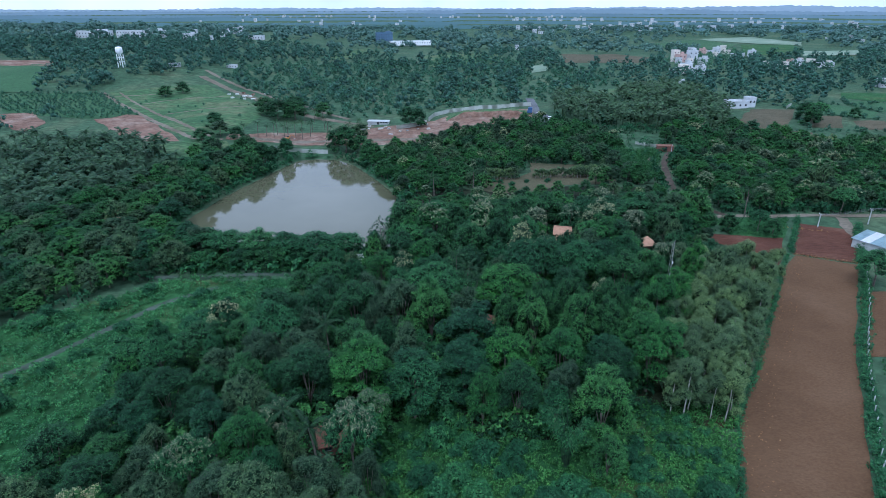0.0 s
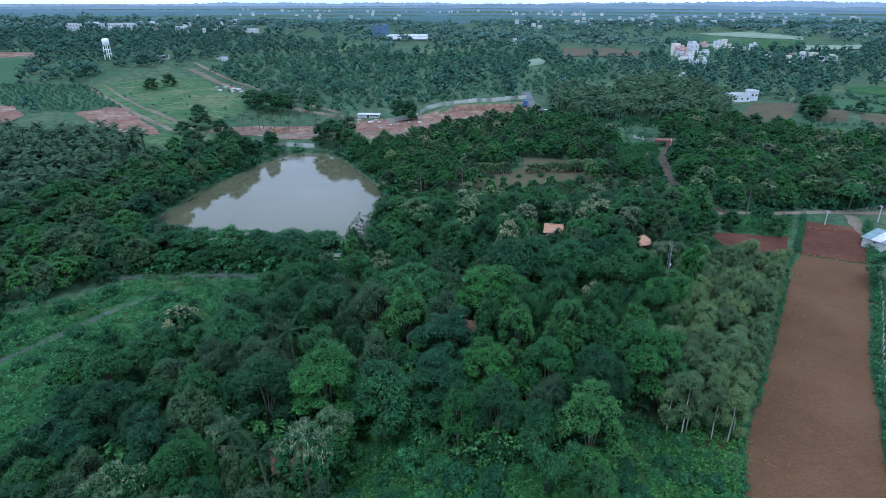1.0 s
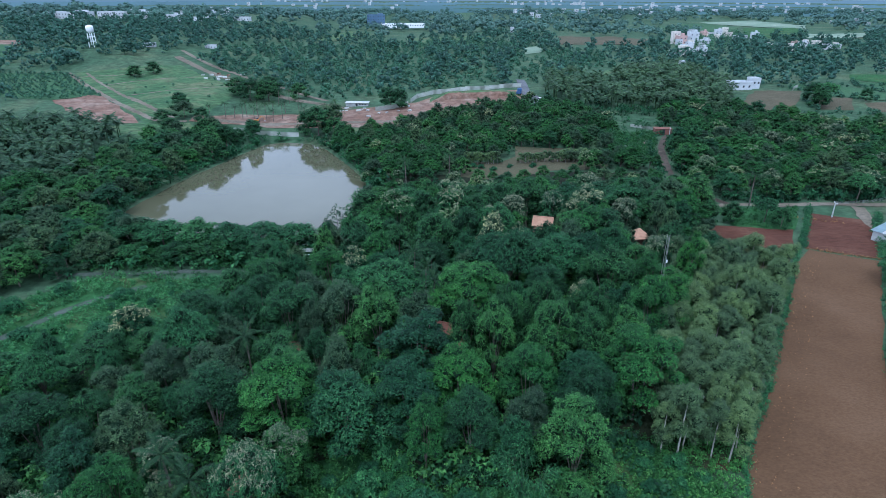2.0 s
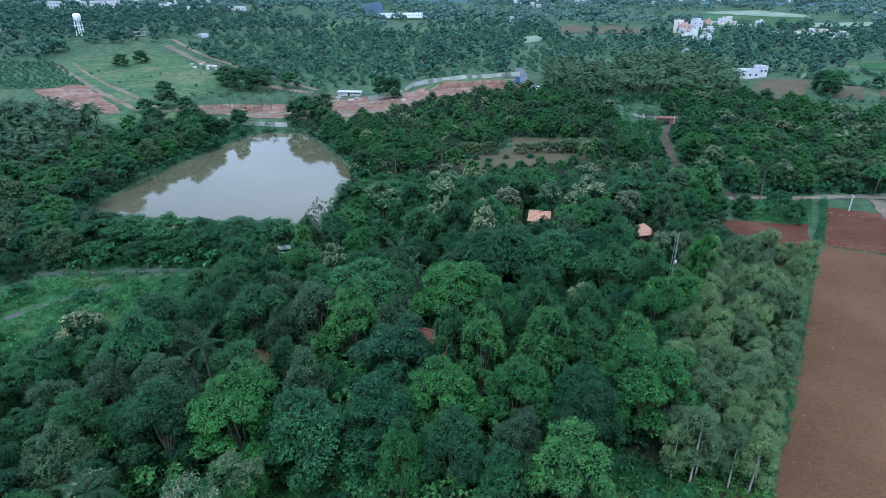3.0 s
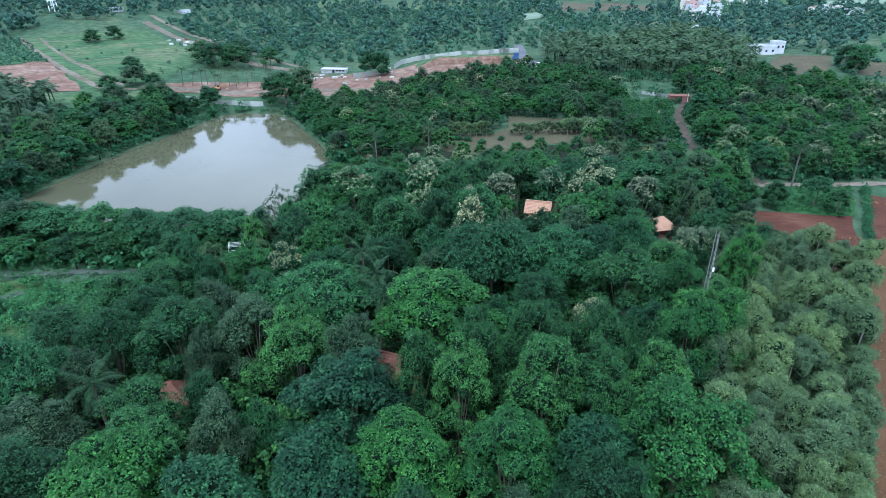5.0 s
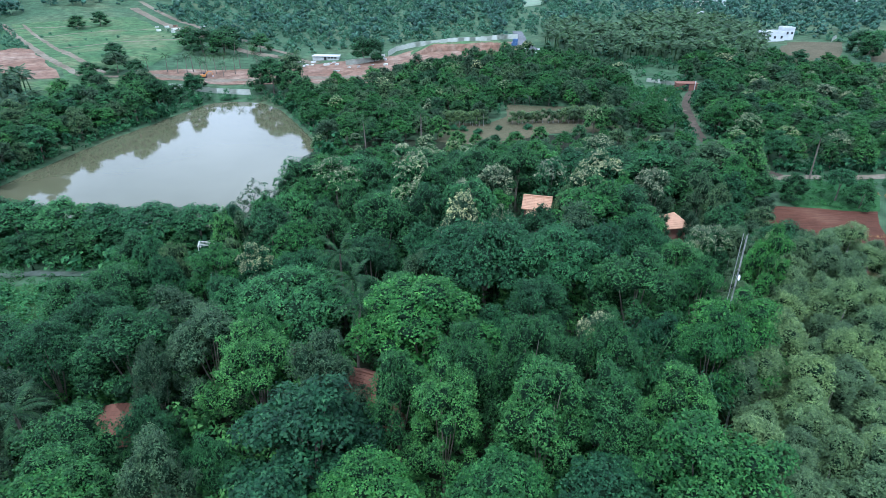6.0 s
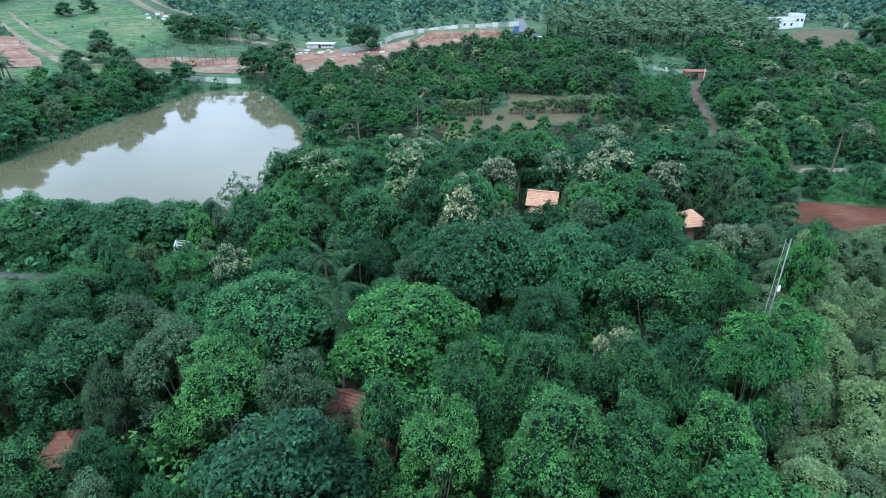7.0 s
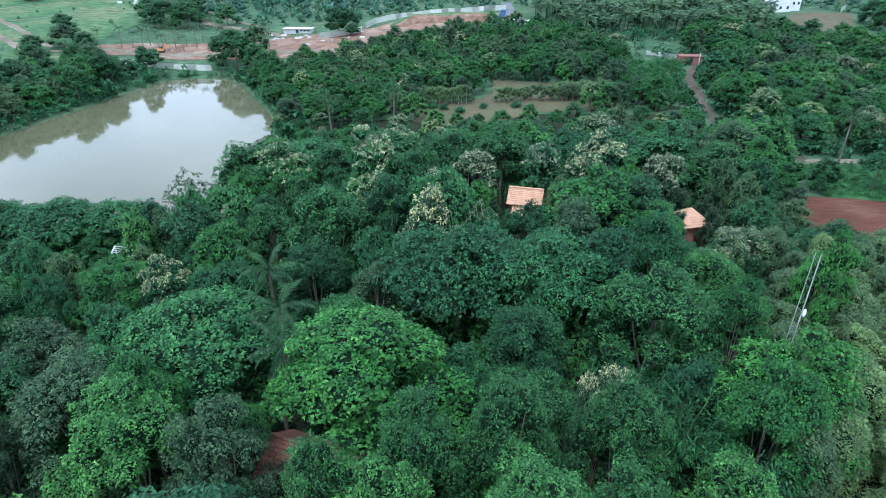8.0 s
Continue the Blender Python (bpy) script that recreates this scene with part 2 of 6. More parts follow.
# ---- mesh helpers ----
def mesh_of(name, verts, faces, mat, smooth=False, second=None, slots=None):
    """A mesh from arrays: verts (n, 3); faces one array of triangles or of quads, or a list of such arrays. slots: which faces take the second material."""
    me = bpy.data.meshes.new(name)
    faces = [np.asarray(f, np.int32) for f in (faces if isinstance(faces, list) else [faces]) if len(f)]
    verts = np.asarray(verts, np.float32)
    me.vertices.add(len(verts))
    me.vertices.foreach_set("co", verts.ravel())
    loops = np.concatenate([f.ravel() for f in faces])
    sizes = np.concatenate([np.full(len(f), f.shape[1]) for f in faces])
    me.loops.add(len(loops))
    me.loops.foreach_set("vertex_index", loops)
    me.polygons.add(len(sizes))
    me.polygons.foreach_set("loop_start", np.r_[0, np.cumsum(sizes)[:-1]].astype(np.int32))
    me.polygons.foreach_set("use_smooth", np.full(len(sizes), smooth))
    me.update(calc_edges=True)
    me.materials.append(mat)
    if second is not None:
        me.materials.append(second)
        me.polygons.foreach_set("material_index", np.asarray(slots, np.int32))
    me.validate()
    return me


def from_bm(name, bm, mat, smooth=False):
    me = bpy.data.meshes.new(name)
    for f in bm.faces:
        f.smooth = smooth
    bm.normal_update()
    bm.to_mesh(me)
    bm.free()
    me.materials.append(mat)
    return me


def part(name, data, mat, parent=None, label="", at=None, smooth=False):
    """Links a bmesh or a mesh as one object, under parent where there is one."""
    me = data if isinstance(data, bpy.types.Mesh) else from_bm(name, data, mat, smooth)
    ob = new(name, me)
    if parent is not None:
        ob.parent = parent
    if at is not None:
        ob.matrix_basis = at
    return tagged(ob, label)


def box(bm, x0, y0, z0, x1, y1, z1, bevel=0.0, turn=None):
    made = bmesh.ops.create_cube(bm, size=1.0, matrix=Matrix.LocRotScale(((x0 + x1) / 2, (y0 + y1) / 2, (z0 + z1) / 2), None, (x1 - x0, y1 - y0, z1 - z0)))
    if bevel:
        edges = {e for v in made["verts"] for e in v.link_edges}
        bmesh.ops.bevel(bm, geom=list(edges), offset=bevel, segments=1, affect="EDGES")
    return bm


def boxes(*sizes, bevel=0.0):
    bm = bmesh.new()
    for s in sizes:
        box(bm, *s, bevel=bevel)
    return bm


def tube(points, radii, sides=6, cap=True):
    """Verts and quads of a tapered tube along points."""
    pts = np.asarray(points, float)
    ring = np.linspace(0, 2 * np.pi, sides, endpoint=False)
    verts = []
    for i, p in enumerate(pts):
        a = pts[min(i + 1, len(pts) - 1)] - pts[max(i - 1, 0)]
        a /= np.linalg.norm(a) or 1
        s = np.cross(a, (0.31, 0.95, 0.02))
        s /= np.linalg.norm(s) or 1
        u = np.cross(s, a)
        verts += [p + radii[i] * (math.cos(g) * s + math.sin(g) * u) for g in ring]
    faces = [(i * sides + j, i * sides + (j + 1) % sides, (i + 1) * sides + (j + 1) % sides, (i + 1) * sides + j)
             for i in range(len(pts) - 1) for j in range(sides)]
    return np.array(verts), np.array(faces)


def joined(pieces):
    """One pair of verts and face arrays from many."""
    verts, faces, at = [], [], 0
    for v, f in pieces:
        verts.append(v)
        faces += [np.asarray(g) + at for g in (f if isinstance(f, list) else [f])]
        at += len(v)
    by_size = {}
    for f in faces:
        by_size.setdefault(f.shape[1], []).append(f)
    return np.concatenate(verts), [np.concatenate(f) for f in by_size.values()]


def inside(poly, x, y):
    x, y = np.asarray(x, float), np.asarray(y, float)
    hit = np.zeros(np.broadcast(x, y).shape, bool)
    for (ax, ay), (bx, by) in zip(poly, poly[1:] + poly[:1]):
        hit ^= ((ay > y) != (by > y)) & (x < (bx - ax) * (y - ay) / ((by - ay) or 1e-9) + ax)
    return hit


def patch(name, poly, mat, lift, label, category, step=3.0, wobble=0.0):
    """A field laid on the ground: the polygon cut into strips both ways and dropped on the land."""
    rng = random.Random(name + label)
    outline = []
    for (ax, ay), (bx, by) in zip(poly, poly[1:] + poly[:1]):
        k = max(1, int(math.hypot(bx - ax, by - ay) / (step * 1.3)))
        for i in range(k):
            w = wobble if i else wobble * 0.4
            outline.append((ax + (bx - ax) * i / k + rng.uniform(-w, w), ay + (by - ay) * i / k + rng.uniform(-w, w)))
    bm = bmesh.new()
    bm.faces.new([bm.verts.new((x, y, 0)) for x, y in outline])
    xs, ys = [p[0] for p in outline], [p[1] for p in outline]
    for axis, lo, hi in ((0, min(xs), max(xs)), (1, min(ys), max(ys))):
        for c in np.arange(lo + step, hi, step):
            co, no = ((c, 0, 0), (1, 0, 0)) if axis == 0 else ((0, c, 0), (0, 1, 0))
            bmesh.ops.bisect_plane(bm, geom=bm.verts[:] + bm.edges[:] + bm.faces[:], plane_co=co, plane_no=no)
    bmesh.ops.triangulate(bm, faces=bm.faces[:])
    co = np.array([v.co[:2] for v in bm.verts])
    for v, z in zip(bm.verts, height(co[:, 0], co[:, 1])):
        v.co.z = z + lift
    for f in bm.faces:
        if f.normal.z < 0:
            f.normal_flip()
    return tagged(part(name, bm, mat, smooth=True), label, category, kind="structure")


def strip(name, pts, width, mat, lift, label, category, ragged=0.0):
    """A road or path along pts, laid on the ground."""
    rng = random.Random(name + label)
    p = np.array(pts, float)
    seg = np.r_[0, np.cumsum(np.hypot(*np.diff(p, axis=0).T))]
    at = np.linspace(0, seg[-1], max(2, int(seg[-1] / 2.0)))
    x, y = np.interp(at, seg, p[:, 0]), np.interp(at, seg, p[:, 1])
    for _ in range(4):
        x[1:-1], y[1:-1] = (x[:-2] + 2 * x[1:-1] + x[2:]) / 4, (y[:-2] + 2 * y[1:-1] + y[2:]) / 4
    dx, dy = np.gradient(x), np.gradient(y)
    k = np.hypot(dx, dy)
    verts = []
    for i in range(len(at)):
        for s in (-1, -0.33, 0.33, 1):
            w = width / 2 * s * (1 + (rng.uniform(-ragged, ragged) if abs(s) == 1 else 0))
            verts.append((x[i] - dy[i] / k[i] * w, y[i] + dx[i] / k[i] * w, 0))
    v = np.array(verts)
    v[:, 2] = height(v[:, 0], v[:, 1]) + lift
    f = [(4 * i + j, 4 * i + j + 1, 4 * i + j + 5, 4 * i + j + 4) for i in range(len(at) - 1) for j in range(3)]
    f = np.array(f)[:, ::-1]
    return tagged(part(name, mesh_of(name, v, f, mat, True), None), label, category, kind="structure")


# ---- ground: one sheet to the horizon ----
def graded(lo, hi, step, reach, grow=1.16):
    fine = list(np.arange(lo, hi + 0.1, step))
    up, s = [], step
    while (up[-1] if up else hi) < reach:
        s *= grow
        up.append((up[-1] if up else hi) + s)
    down, s = [], step
    while (down[-1] if down else lo) > -reach:
        s *= grow
        down.append((down[-1] if down else lo) - s)
    return np.array(down[::-1] + fine + up)


gx, gy = graded(-230, 230, 2.5, 4800), graded(20, 380, 2.5, 4800)
mx, my = np.meshgrid(gx, gy)
mz = height(mx, my)
nx, ny = len(gx), len(gy)
ids = np.arange(nx * ny).reshape(ny, nx)
quads = np.stack([ids[:-1, :-1], ids[:-1, 1:], ids[1:, 1:], ids[1:, :-1]], -1).reshape(-1, 4)
tagged(part("ground", mesh_of("ground", np.stack([mx, my, mz], -1).reshape(-1, 3), quads, GROUND, True), None),
       "green weedy ground rolling away to the horizon", "ground", kind="structure")

# pond
cx_, cy_ = np.mean(POND, axis=0)
bm = bmesh.new()
bm.faces.new([bm.verts.new((x + 1.8 * np.sign(x - cx_), y + 1.8 * np.sign(y - cy_), 0)) for x, y in POND[::-1]])
bmesh.ops.triangulate(bm, faces=bm.faces[:])
tagged(part("water", bm, WATER), "still muddy olive-brown pond water mirroring a white sky", "pond", kind="structure")

# fields, tracks and roads
GROVE = [(-28, 122), (-33, 104), (-36, 96), (-47, 90), (-55, 83), (-49, 73), (-53, 64), (-58, 40), (45, 40), (40, 62), (31, 70),
         (38, 92), (55, 134), (72, 152), (72, 172), (62, 186), (10, 186), (-10, 190), (-12, 140), (-20, 130)]
PLANTATION = [(50, 118), (71.6, 117.4), (62, 101.6), (58, 95.6), (49.3, 81), (44.3, 74), (40.5, 67.5), (32, 69), (37, 92)]
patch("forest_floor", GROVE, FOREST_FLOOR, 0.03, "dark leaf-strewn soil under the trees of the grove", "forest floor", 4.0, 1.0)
patch("plantation_floor", PLANTATION, WEEDY_SOIL, 0.05, "weedy red soil between young plantation trees", "plantation floor", 4.0, 0.4)
patch("clearing", [(-8, 70), (0, 72), (8, 65), (14, 66), (22, 64), (29, 74), (33, 70), (39, 63), (31, 44), (29, 40), (-10, 40), (-10, 58)], MEADOW, 0.08, "overgrown clearing full of green weeds", "clearing", 3.0, 0.8)
patch("meadow", [(-130, 40), (-58, 40), (-53, 64), (-49, 73), (-55, 83), (-47, 90), (-36, 96), (-33, 104), (-28, 121), (-62, 121), (-76, 106), (-88, 98), (-130, 92)],
      MEADOW, 0.07, "bright green weedy meadow beside the grove", "meadow", 3.0, 0.8)
patch("ploughed_field", [(81.5, 129.5), (92.5, 124), (80, 104), (68, 85), (46, 44), (31.3, 44), (39, 62), (42, 69), (45, 74), (50, 81), (59, 96), (63, 102), (75, 122)],
      SOIL, 0.09, "freshly ploughed bare red-brown field between hedges", "field", 3.0, 0.25)
patch("ploughed_field", [(94, 153), (105.5, 146), (93.5, 124.8), (82, 130.3)], DARK_SOIL, 0.1, "dark red ploughed field with weedy margin", "field", 3.0, 0.4)
patch("ploughed_field", [(67, 143), (84.5, 141), (79.5, 130.5), (71.5, 118), (58, 119.5), (60, 128)], DARK_SOIL, 0.1, "small dark red ploughed plot behind the plantation", "field", 3.0, 0.4)
patch("grass_strip", [(73, 155), (94, 156.5), (85, 141), (72, 142.5)], MEADOW, 0.1, "bright green grass strip beside the ploughed plots", "grass", 3.0, 0.4)
patch("field", [(85, 110), (100, 112), (86, 85), (70, 86)], SOIL, 0.09, "red-brown plot greened over with weeds", "field", 3.0, 0.6)
patch("corn_field", [(12, 199.5), (23, 195.5), (29, 203), (30, 214.5), (44, 212), (58, 205), (55.5, 191), (46, 187), (36, 186), (25, 177), (11, 184)], STUBBLE, 0.1, "pale dry-grass clearing with rows of tall crop plants", "field", 3.0, 0.5)
patch("pasture", [(-196, 350), (-153, 385), (-95, 318), (-93, 270), (-108, 244), (-151, 294)], PASTURE, 0.12, "pale green grazing field with old plot lines", "pasture", 5.0, 0.8)
patch("pasture", [(-122, 238), (-109, 246), (-94, 250), (-86, 238), (-88, 228), (-106, 222)], PASTURE, 0.12, "green field corner above the pond", "pasture", 5.0, 0.8)
patch("red_plot", [(-168, 283), (-158, 295), (-150, 293), (-125, 262), (-112, 246), (-124, 244), (-141, 254)], CUT_SOIL, 0.16, "bare pinkish-red cleared plot", "field", 5.0, 1.2)
patch("red_plot", [(-222, 293), (-209, 301), (-186, 275), (-187, 259), (-207, 273)], CUT_SOIL, 0.16, "bare red cleared plot with grassy edges", "field", 5.0, 1.0)
patch("crop_field", [(-258, 345), (-198, 349), (-153, 295), (-170, 284), (-224, 300)], CROP, 0.13, "green crop field in rows", "field", 6.0, 1.0)
patch("crop_field", [(-330, 430), (-278, 430), (-240, 349), (-262, 347)], CROP, 0.3, "even blue-green crop field", "field", 10.0, 1.0)
patch("tan_field", [(-340, 456), (-292, 456), (-274, 426), (-325, 426)], CUT_SOIL, 0.35, "brown bare field beyond the crops", "field", 10.0, 1.0)
patch("building_site", [(-7, 289), (1, 300), (16, 308), (41, 309), (39, 279), (21, 267), (1, 263), (-13, 247), (-34, 250), (-56, 251), (-95, 252), (-96, 260), (-80, 267), (-50, 274), (-30, 283)],
      CUT_SOIL, 0.14, "bare pale red building ground with scattered rubble", "building site", 4.0, 0.8)
patch("pasture", [(-34, 249), (-13, 246), (2, 262), (-4, 258), (-16, 238), (-26, 240)], PASTURE, 0.12, "grassy strip below the building ground", "grass", 4.0, 0.5)
for plot in ([(153, 310), (175, 309), (146, 261), (125, 265)], [(175, 292), (187, 290), (175, 268), (158, 267)], [(187, 281), (208, 280), (198, 262), (180, 264)], [(126, 262), (156, 259), (150, 238), (133, 250)]):
    patch("tan_field", plot, TAN_FIELD, 0.14, "brown stubble field split by low banks", "field", 5.0, 0.8)
patch("pasture", [(65, 519), (81, 537), (77, 488), (62, 474)], PALE_FIELD, 0.3, "small pale clearing among trees", "field", 8.0, 1)
patch("crop_field", [(172, 317), (181, 332), (206, 322), (212, 302), (200, 285), (179, 297)], CROP, 0.2, "deep green crop field beside brown plots", "field", 7.0, 0.8)
patch("crop_field", [(233, 369), (290, 372), (280, 336), (248, 331), (221, 347)], MEADOW, 0.2, "bright green paddy-like field", "field", 7.0, 0.8)
patch("crop_field", [(219, 343), (246, 329), (270, 330), (250, 300), (216, 303), (209, 322)], CROP, 0.17, "narrow green crop field", "field", 6.0, 0.5)
patch("pasture", [(-121, 585), (-99, 742), (-80, 691), (-101, 583)], PASTURE, 0.4, "pale green glade on the far slope", "field", 12.0, 2)
patch("pasture", [(371, 958), (467, 993), (471, 854), (437, 792), (401, 850)], PALE_FIELD, 0.6, "pale green strip fields behind the village", "field", 20.0, 2)
patch("pasture", [(376, 828), (433, 811), (399, 721), (334, 630), (298, 637)], MEADOW, 0.6, "green field behind the village", "field", 20.0, 2)
patch("pasture", [(379, 683), (452, 699), (409, 634), (347, 624)], PALE_FIELD, 0.6, "pale stubble strip behind the village", "field", 20.0, 2)
patch("pasture", [(230, 800), (330, 930), (372, 945), (376, 835), (296, 690)], CROP, 0.6, "dim green fields behind the village", "field", 20.0, 2)
patch("tan_field", [(112, 641), (168, 643), (190, 605), (170, 547), (100, 549)], TAN_FIELD, 0.4, "brown bare field among trees", "field", 12.0, 1.5)
patch("pasture", [(-35, 663), (48, 654), (47, 535), (-18, 541)], PASTURE, 0.4, "pale green open ground with young trees in rows", "field", 12.0, 2)
patch("pasture", [(70, 336), (93, 378), (113, 394), (117, 376), (82, 332)], PASTURE, 0.2, "green glade among coconut palms", "field", 6.0, 1)

strip("path", [(-100, 62), (-74, 83), (-66, 94), (-60, 108), (-50, 118)], 1.6, WET_TRACK, 0.1, "wet grey footpath across the meadow", "path", 0.35)
strip("path", [(-70, 121), (-63, 122.5), (-47, 124), (-25, 123), (-10, 118)], 1.5, WET_TRACK, 0.12, "narrow worn path along the foot of the dam", "path", 0.3)
strip("road", [(60, 154), (77, 157.5), (95, 158.5), (122, 157), (160, 165)], 2.2, TRACK, 0.12, "pale dirt road behind the red fields", "road", 0.15)
strip("road", [(108, 156), (104.5, 147), (103, 141), (106, 136)], 3.0, TRACK, 0.13, "pale dirt lane beside the shed", "road", 0.2)
strip("road", [(88, 232), (84, 227), (80, 218), (77, 209), (74, 196), (72, 186), (71, 178), (73, 165), (77, 158)], 2.2, LANE_SOIL, 0.12, "narrow brown lane between dense trees", "road", 0.15)
strip("path", [(72, 228), (75, 222), (73.5, 212), (76, 207)], 1.4, TRACK, 0.14, "short bare path through weeds", "path", 0.3)
strip("road", [(-165, 410), (-153, 395), (-127, 366), (-103, 339), (-60, 297), (-36, 283)], 4.5, TRACK, 0.16, "dusty road running in from the far fields", "road", 0.2)
strip("road", [(-170, 430), (-140, 395), (-108, 360), (-76, 330), (-50, 300)], 3.0, TRACK, 0.16, "pale track beside the road", "road", 0.2)
strip("road", [(45, 345), (44, 318), (43, 300), (47, 283), (45, 270)], 4.5, ASPHALT, 0.18, "curving grey road beside the building ground", "road", 0.05)
strip("track", [(-200, 350), (-178.7, 326), (-131.5, 273), (-107.5, 249.7), (-96, 252)], 2.4, TRACK, 0.18, "pale dirt track along the pasture", "track", 0.3)
strip("track", [(-190, 350), (-177, 335), (-131.4, 283), (-105.2, 257)], 1.5, TRACK, 0.19, "faint worn track beside the pasture's edge", "track", 0.5)
strip("track", [(-190, 338), (-178, 345), (-159.4, 353)], 1.3, TRACK, 0.18, "faint plot line worn through the pasture", "track", 0.5)
strip("track", [(-140.3, 297), (-131.9, 307), (-118.5, 317), (-104, 328)], 1.6, TRACK, 0.18, "grassy bank line across the pasture", "track", 0.5)
strip("track", [(-140, 294), (-121, 274), (-102.5, 255.4)], 1.3, TRACK, 0.2, "faint plot line worn across the pasture", "track", 0.5)
strip("track", [(-168, 322), (-150, 338), (-130, 352)], 1.2, TRACK, 0.2, "thin worn line between grazing plots", "track", 0.5)
strip("track", [(-96, 257), (-70, 255), (-40, 258), (-15, 256), (4, 268), (30, 274)], 3.5, TRACK, 0.22, "pale wheel-worn track across the site", "track", 0.3)
# ---- trees: each kind has a few built forms, which are copied ----
def unit(v):
    return v / np.maximum(np.linalg.norm(v, axis=-1, keepdims=True), 1e-9)


def leaf_cloud(rng, centres, radii, squash, count, size, slim=0.6, up=0.5, droop=0.3, low=-0.35, inner=0.86, tuft=7, fine=True, loose=0.0):
    """Folded diamond leaves, or plain three-cornered ones further off, in tufts over the outside of overlapping lobes."""
    c, r = np.asarray(centres, float), np.asarray(radii, float)
    tufts = max(1, count // tuft)
    k = rng.choice(len(r), tufts, p=r**2 / (r**2).sum())
    way = unit(rng.normal(size=(tufts, 3)))
    way[:, 2] = np.where(way[:, 2] < low, -way[:, 2], way[:, 2])
    s = np.array([1, 1, squash])
    p = c[k] + way * s * r[k, None] * rng.uniform(0.8, 1.1, (tufts, 1))
    keep = np.ones(tufts, bool)
    for j in range(len(r)):
        keep &= (k == j) | (np.linalg.norm((p - c[j]) / (s * r[j]), axis=1) > inner)
    p, way = np.repeat(p[keep], tuft, 0), np.repeat(way[keep], tuft, 0)
    lean = unit(way + np.array([0, 0, up]))
    side = rng.normal(size=p.shape)
    side = unit(side - lean * (side * lean).sum(1, keepdims=True))
    ln = size * rng.uniform(0.6, 1.3, (len(p), 1))
    p = p + side * ln * 0.62 + rng.normal(scale=loose, size=p.shape) + lean * ln * rng.uniform(-0.1, 0.5, (len(p), 1))
    n = unit(lean + side * 0.4 + rng.normal(scale=0.22, size=p.shape))
    t = side - np.array([0, 0, droop * 0.6])
    t = unit(t - n * (t * n).sum(1, keepdims=True))
    b = np.cross(n, t)
    wd = ln * slim
    if not fine:
        verts = np.stack([p - t * ln * 0.45 + b * wd * 0.65, p + t * ln * 0.6 - n * ln * 0.1, p - t * ln * 0.35 - b * wd * 0.75], 1).reshape(-1, 3)
        return verts, np.arange(len(p) * 3).reshape(-1, 3)
    verts = np.stack([p - t * ln / 2, p + b * wd / 2 + n * ln * 0.1, p + t * ln / 2 - n * ln * 0.12, p - b * wd / 2 + n * ln * 0.1], 1).reshape(-1, 3)
    return verts, np.arange(len(p) * 4).reshape(-1, 4)


def lumps(centres, radii, squash, scale=0.76, rows=3, cols=5):
    """The solid inside of a crown: a rough body for each lobe."""
    out = []
    for (x, y, z), r in zip(centres, radii):
        v = [(x, y, z + r * scale * squash)]
        for i in range(1, rows):
            a = math.pi * i / rows
            for j in range(cols):
                g = 2 * math.pi * (j + 0.5 * (i % 2)) / cols
                q = r * scale * (1 + 0.13 * math.sin(7.1 * i + 3.7 * j + x * 5))
                v.append((x + q * math.sin(a) * math.cos(g), y + q * math.sin(a) * math.sin(g), z + q * squash * math.cos(a)))
        v.append((x, y, z - r * scale * squash))
        tri = [(0, 1 + j, 1 + (j + 1) % cols) for j in range(cols)]
        quad = [(1 + i * cols + j, 1 + (i + 1) * cols + j, 1 + (i + 1) * cols + (j + 1) % cols, 1 + i * cols + (j + 1) % cols)
                for i in range(rows - 2) for j in range(cols)]
        last = len(v) - 1
        tri += [(last, 1 + (rows - 2) * cols + (j + 1) % cols, 1 + (rows - 2) * cols + j) for j in range(cols)]
        out.append((np.array(v), [np.array(tri), np.array(quad)]))
    return out


def dome(rng, count, radius, base, top, lobe, flat=0.0):
    """Centres and radii of lobes spread over a dome from base to top."""
    out, rad = [], []
    for i in range(count):
        f = (i + 0.5) / count
        ring = math.sqrt(f) * radius * 0.8
        g = i * 2.39996 + rng.uniform(-0.35, 0.35)
        drop = (1 - flat) * f**1.3 * (top - base)
        out.append((ring * math.cos(g), ring * math.sin(g), top - lobe * 0.8 - drop + rng.uniform(-0.5, 0.5)))
        rad.append(lobe * rng.uniform(0.75, 1.25))
    return np.array(out), np.array(rad)


def boughs(rng, count, wide, base, top, girth, flat, squash, subs):
    """Boughs spread unevenly over a crown, and the bunches of leaves that each one carries on its upper side."""
    main, reach, bunch, size = [], [], [], []
    low = 1.0 + 0.16 * rng.normal(size=5)
    for i in range(count):
        f = (i + rng.uniform(0.25, 0.75)) / count
        g = i * 2.39996 + rng.uniform(-0.4, 0.4)
        out = math.sqrt(f) * wide * 0.74 * (1 + 0.18 * math.sin(2 * g + 5 * low[0]) + 0.1 * math.sin(3 * g + 4 * low[1]))
        r = wide * girth * rng.uniform(0.72, 1.28)
        z = top - r * squash - (1 - flat) * f**1.4 * (top - base) * 0.8 + rng.normal() * 0.045 * top
        c = np.array([out * math.cos(g), out * math.sin(g), z])
        main.append(c)
        reach.append(r)
        for _ in range(subs):
            w = unit(rng.normal(size=3) + np.array([0.55 * math.cos(g) * f, 0.55 * math.sin(g) * f, 0.35]))
            if w[2] < -0.45:
                w[2] = -w[2]
            q = r * rng.uniform(0.3, 0.52)
            bunch.append(c + w * np.array([1, 1, squash]) * (r - q * 0.55))
            size.append(q)
    return np.array(main), np.array(reach), np.array(bunch), np.array(size)


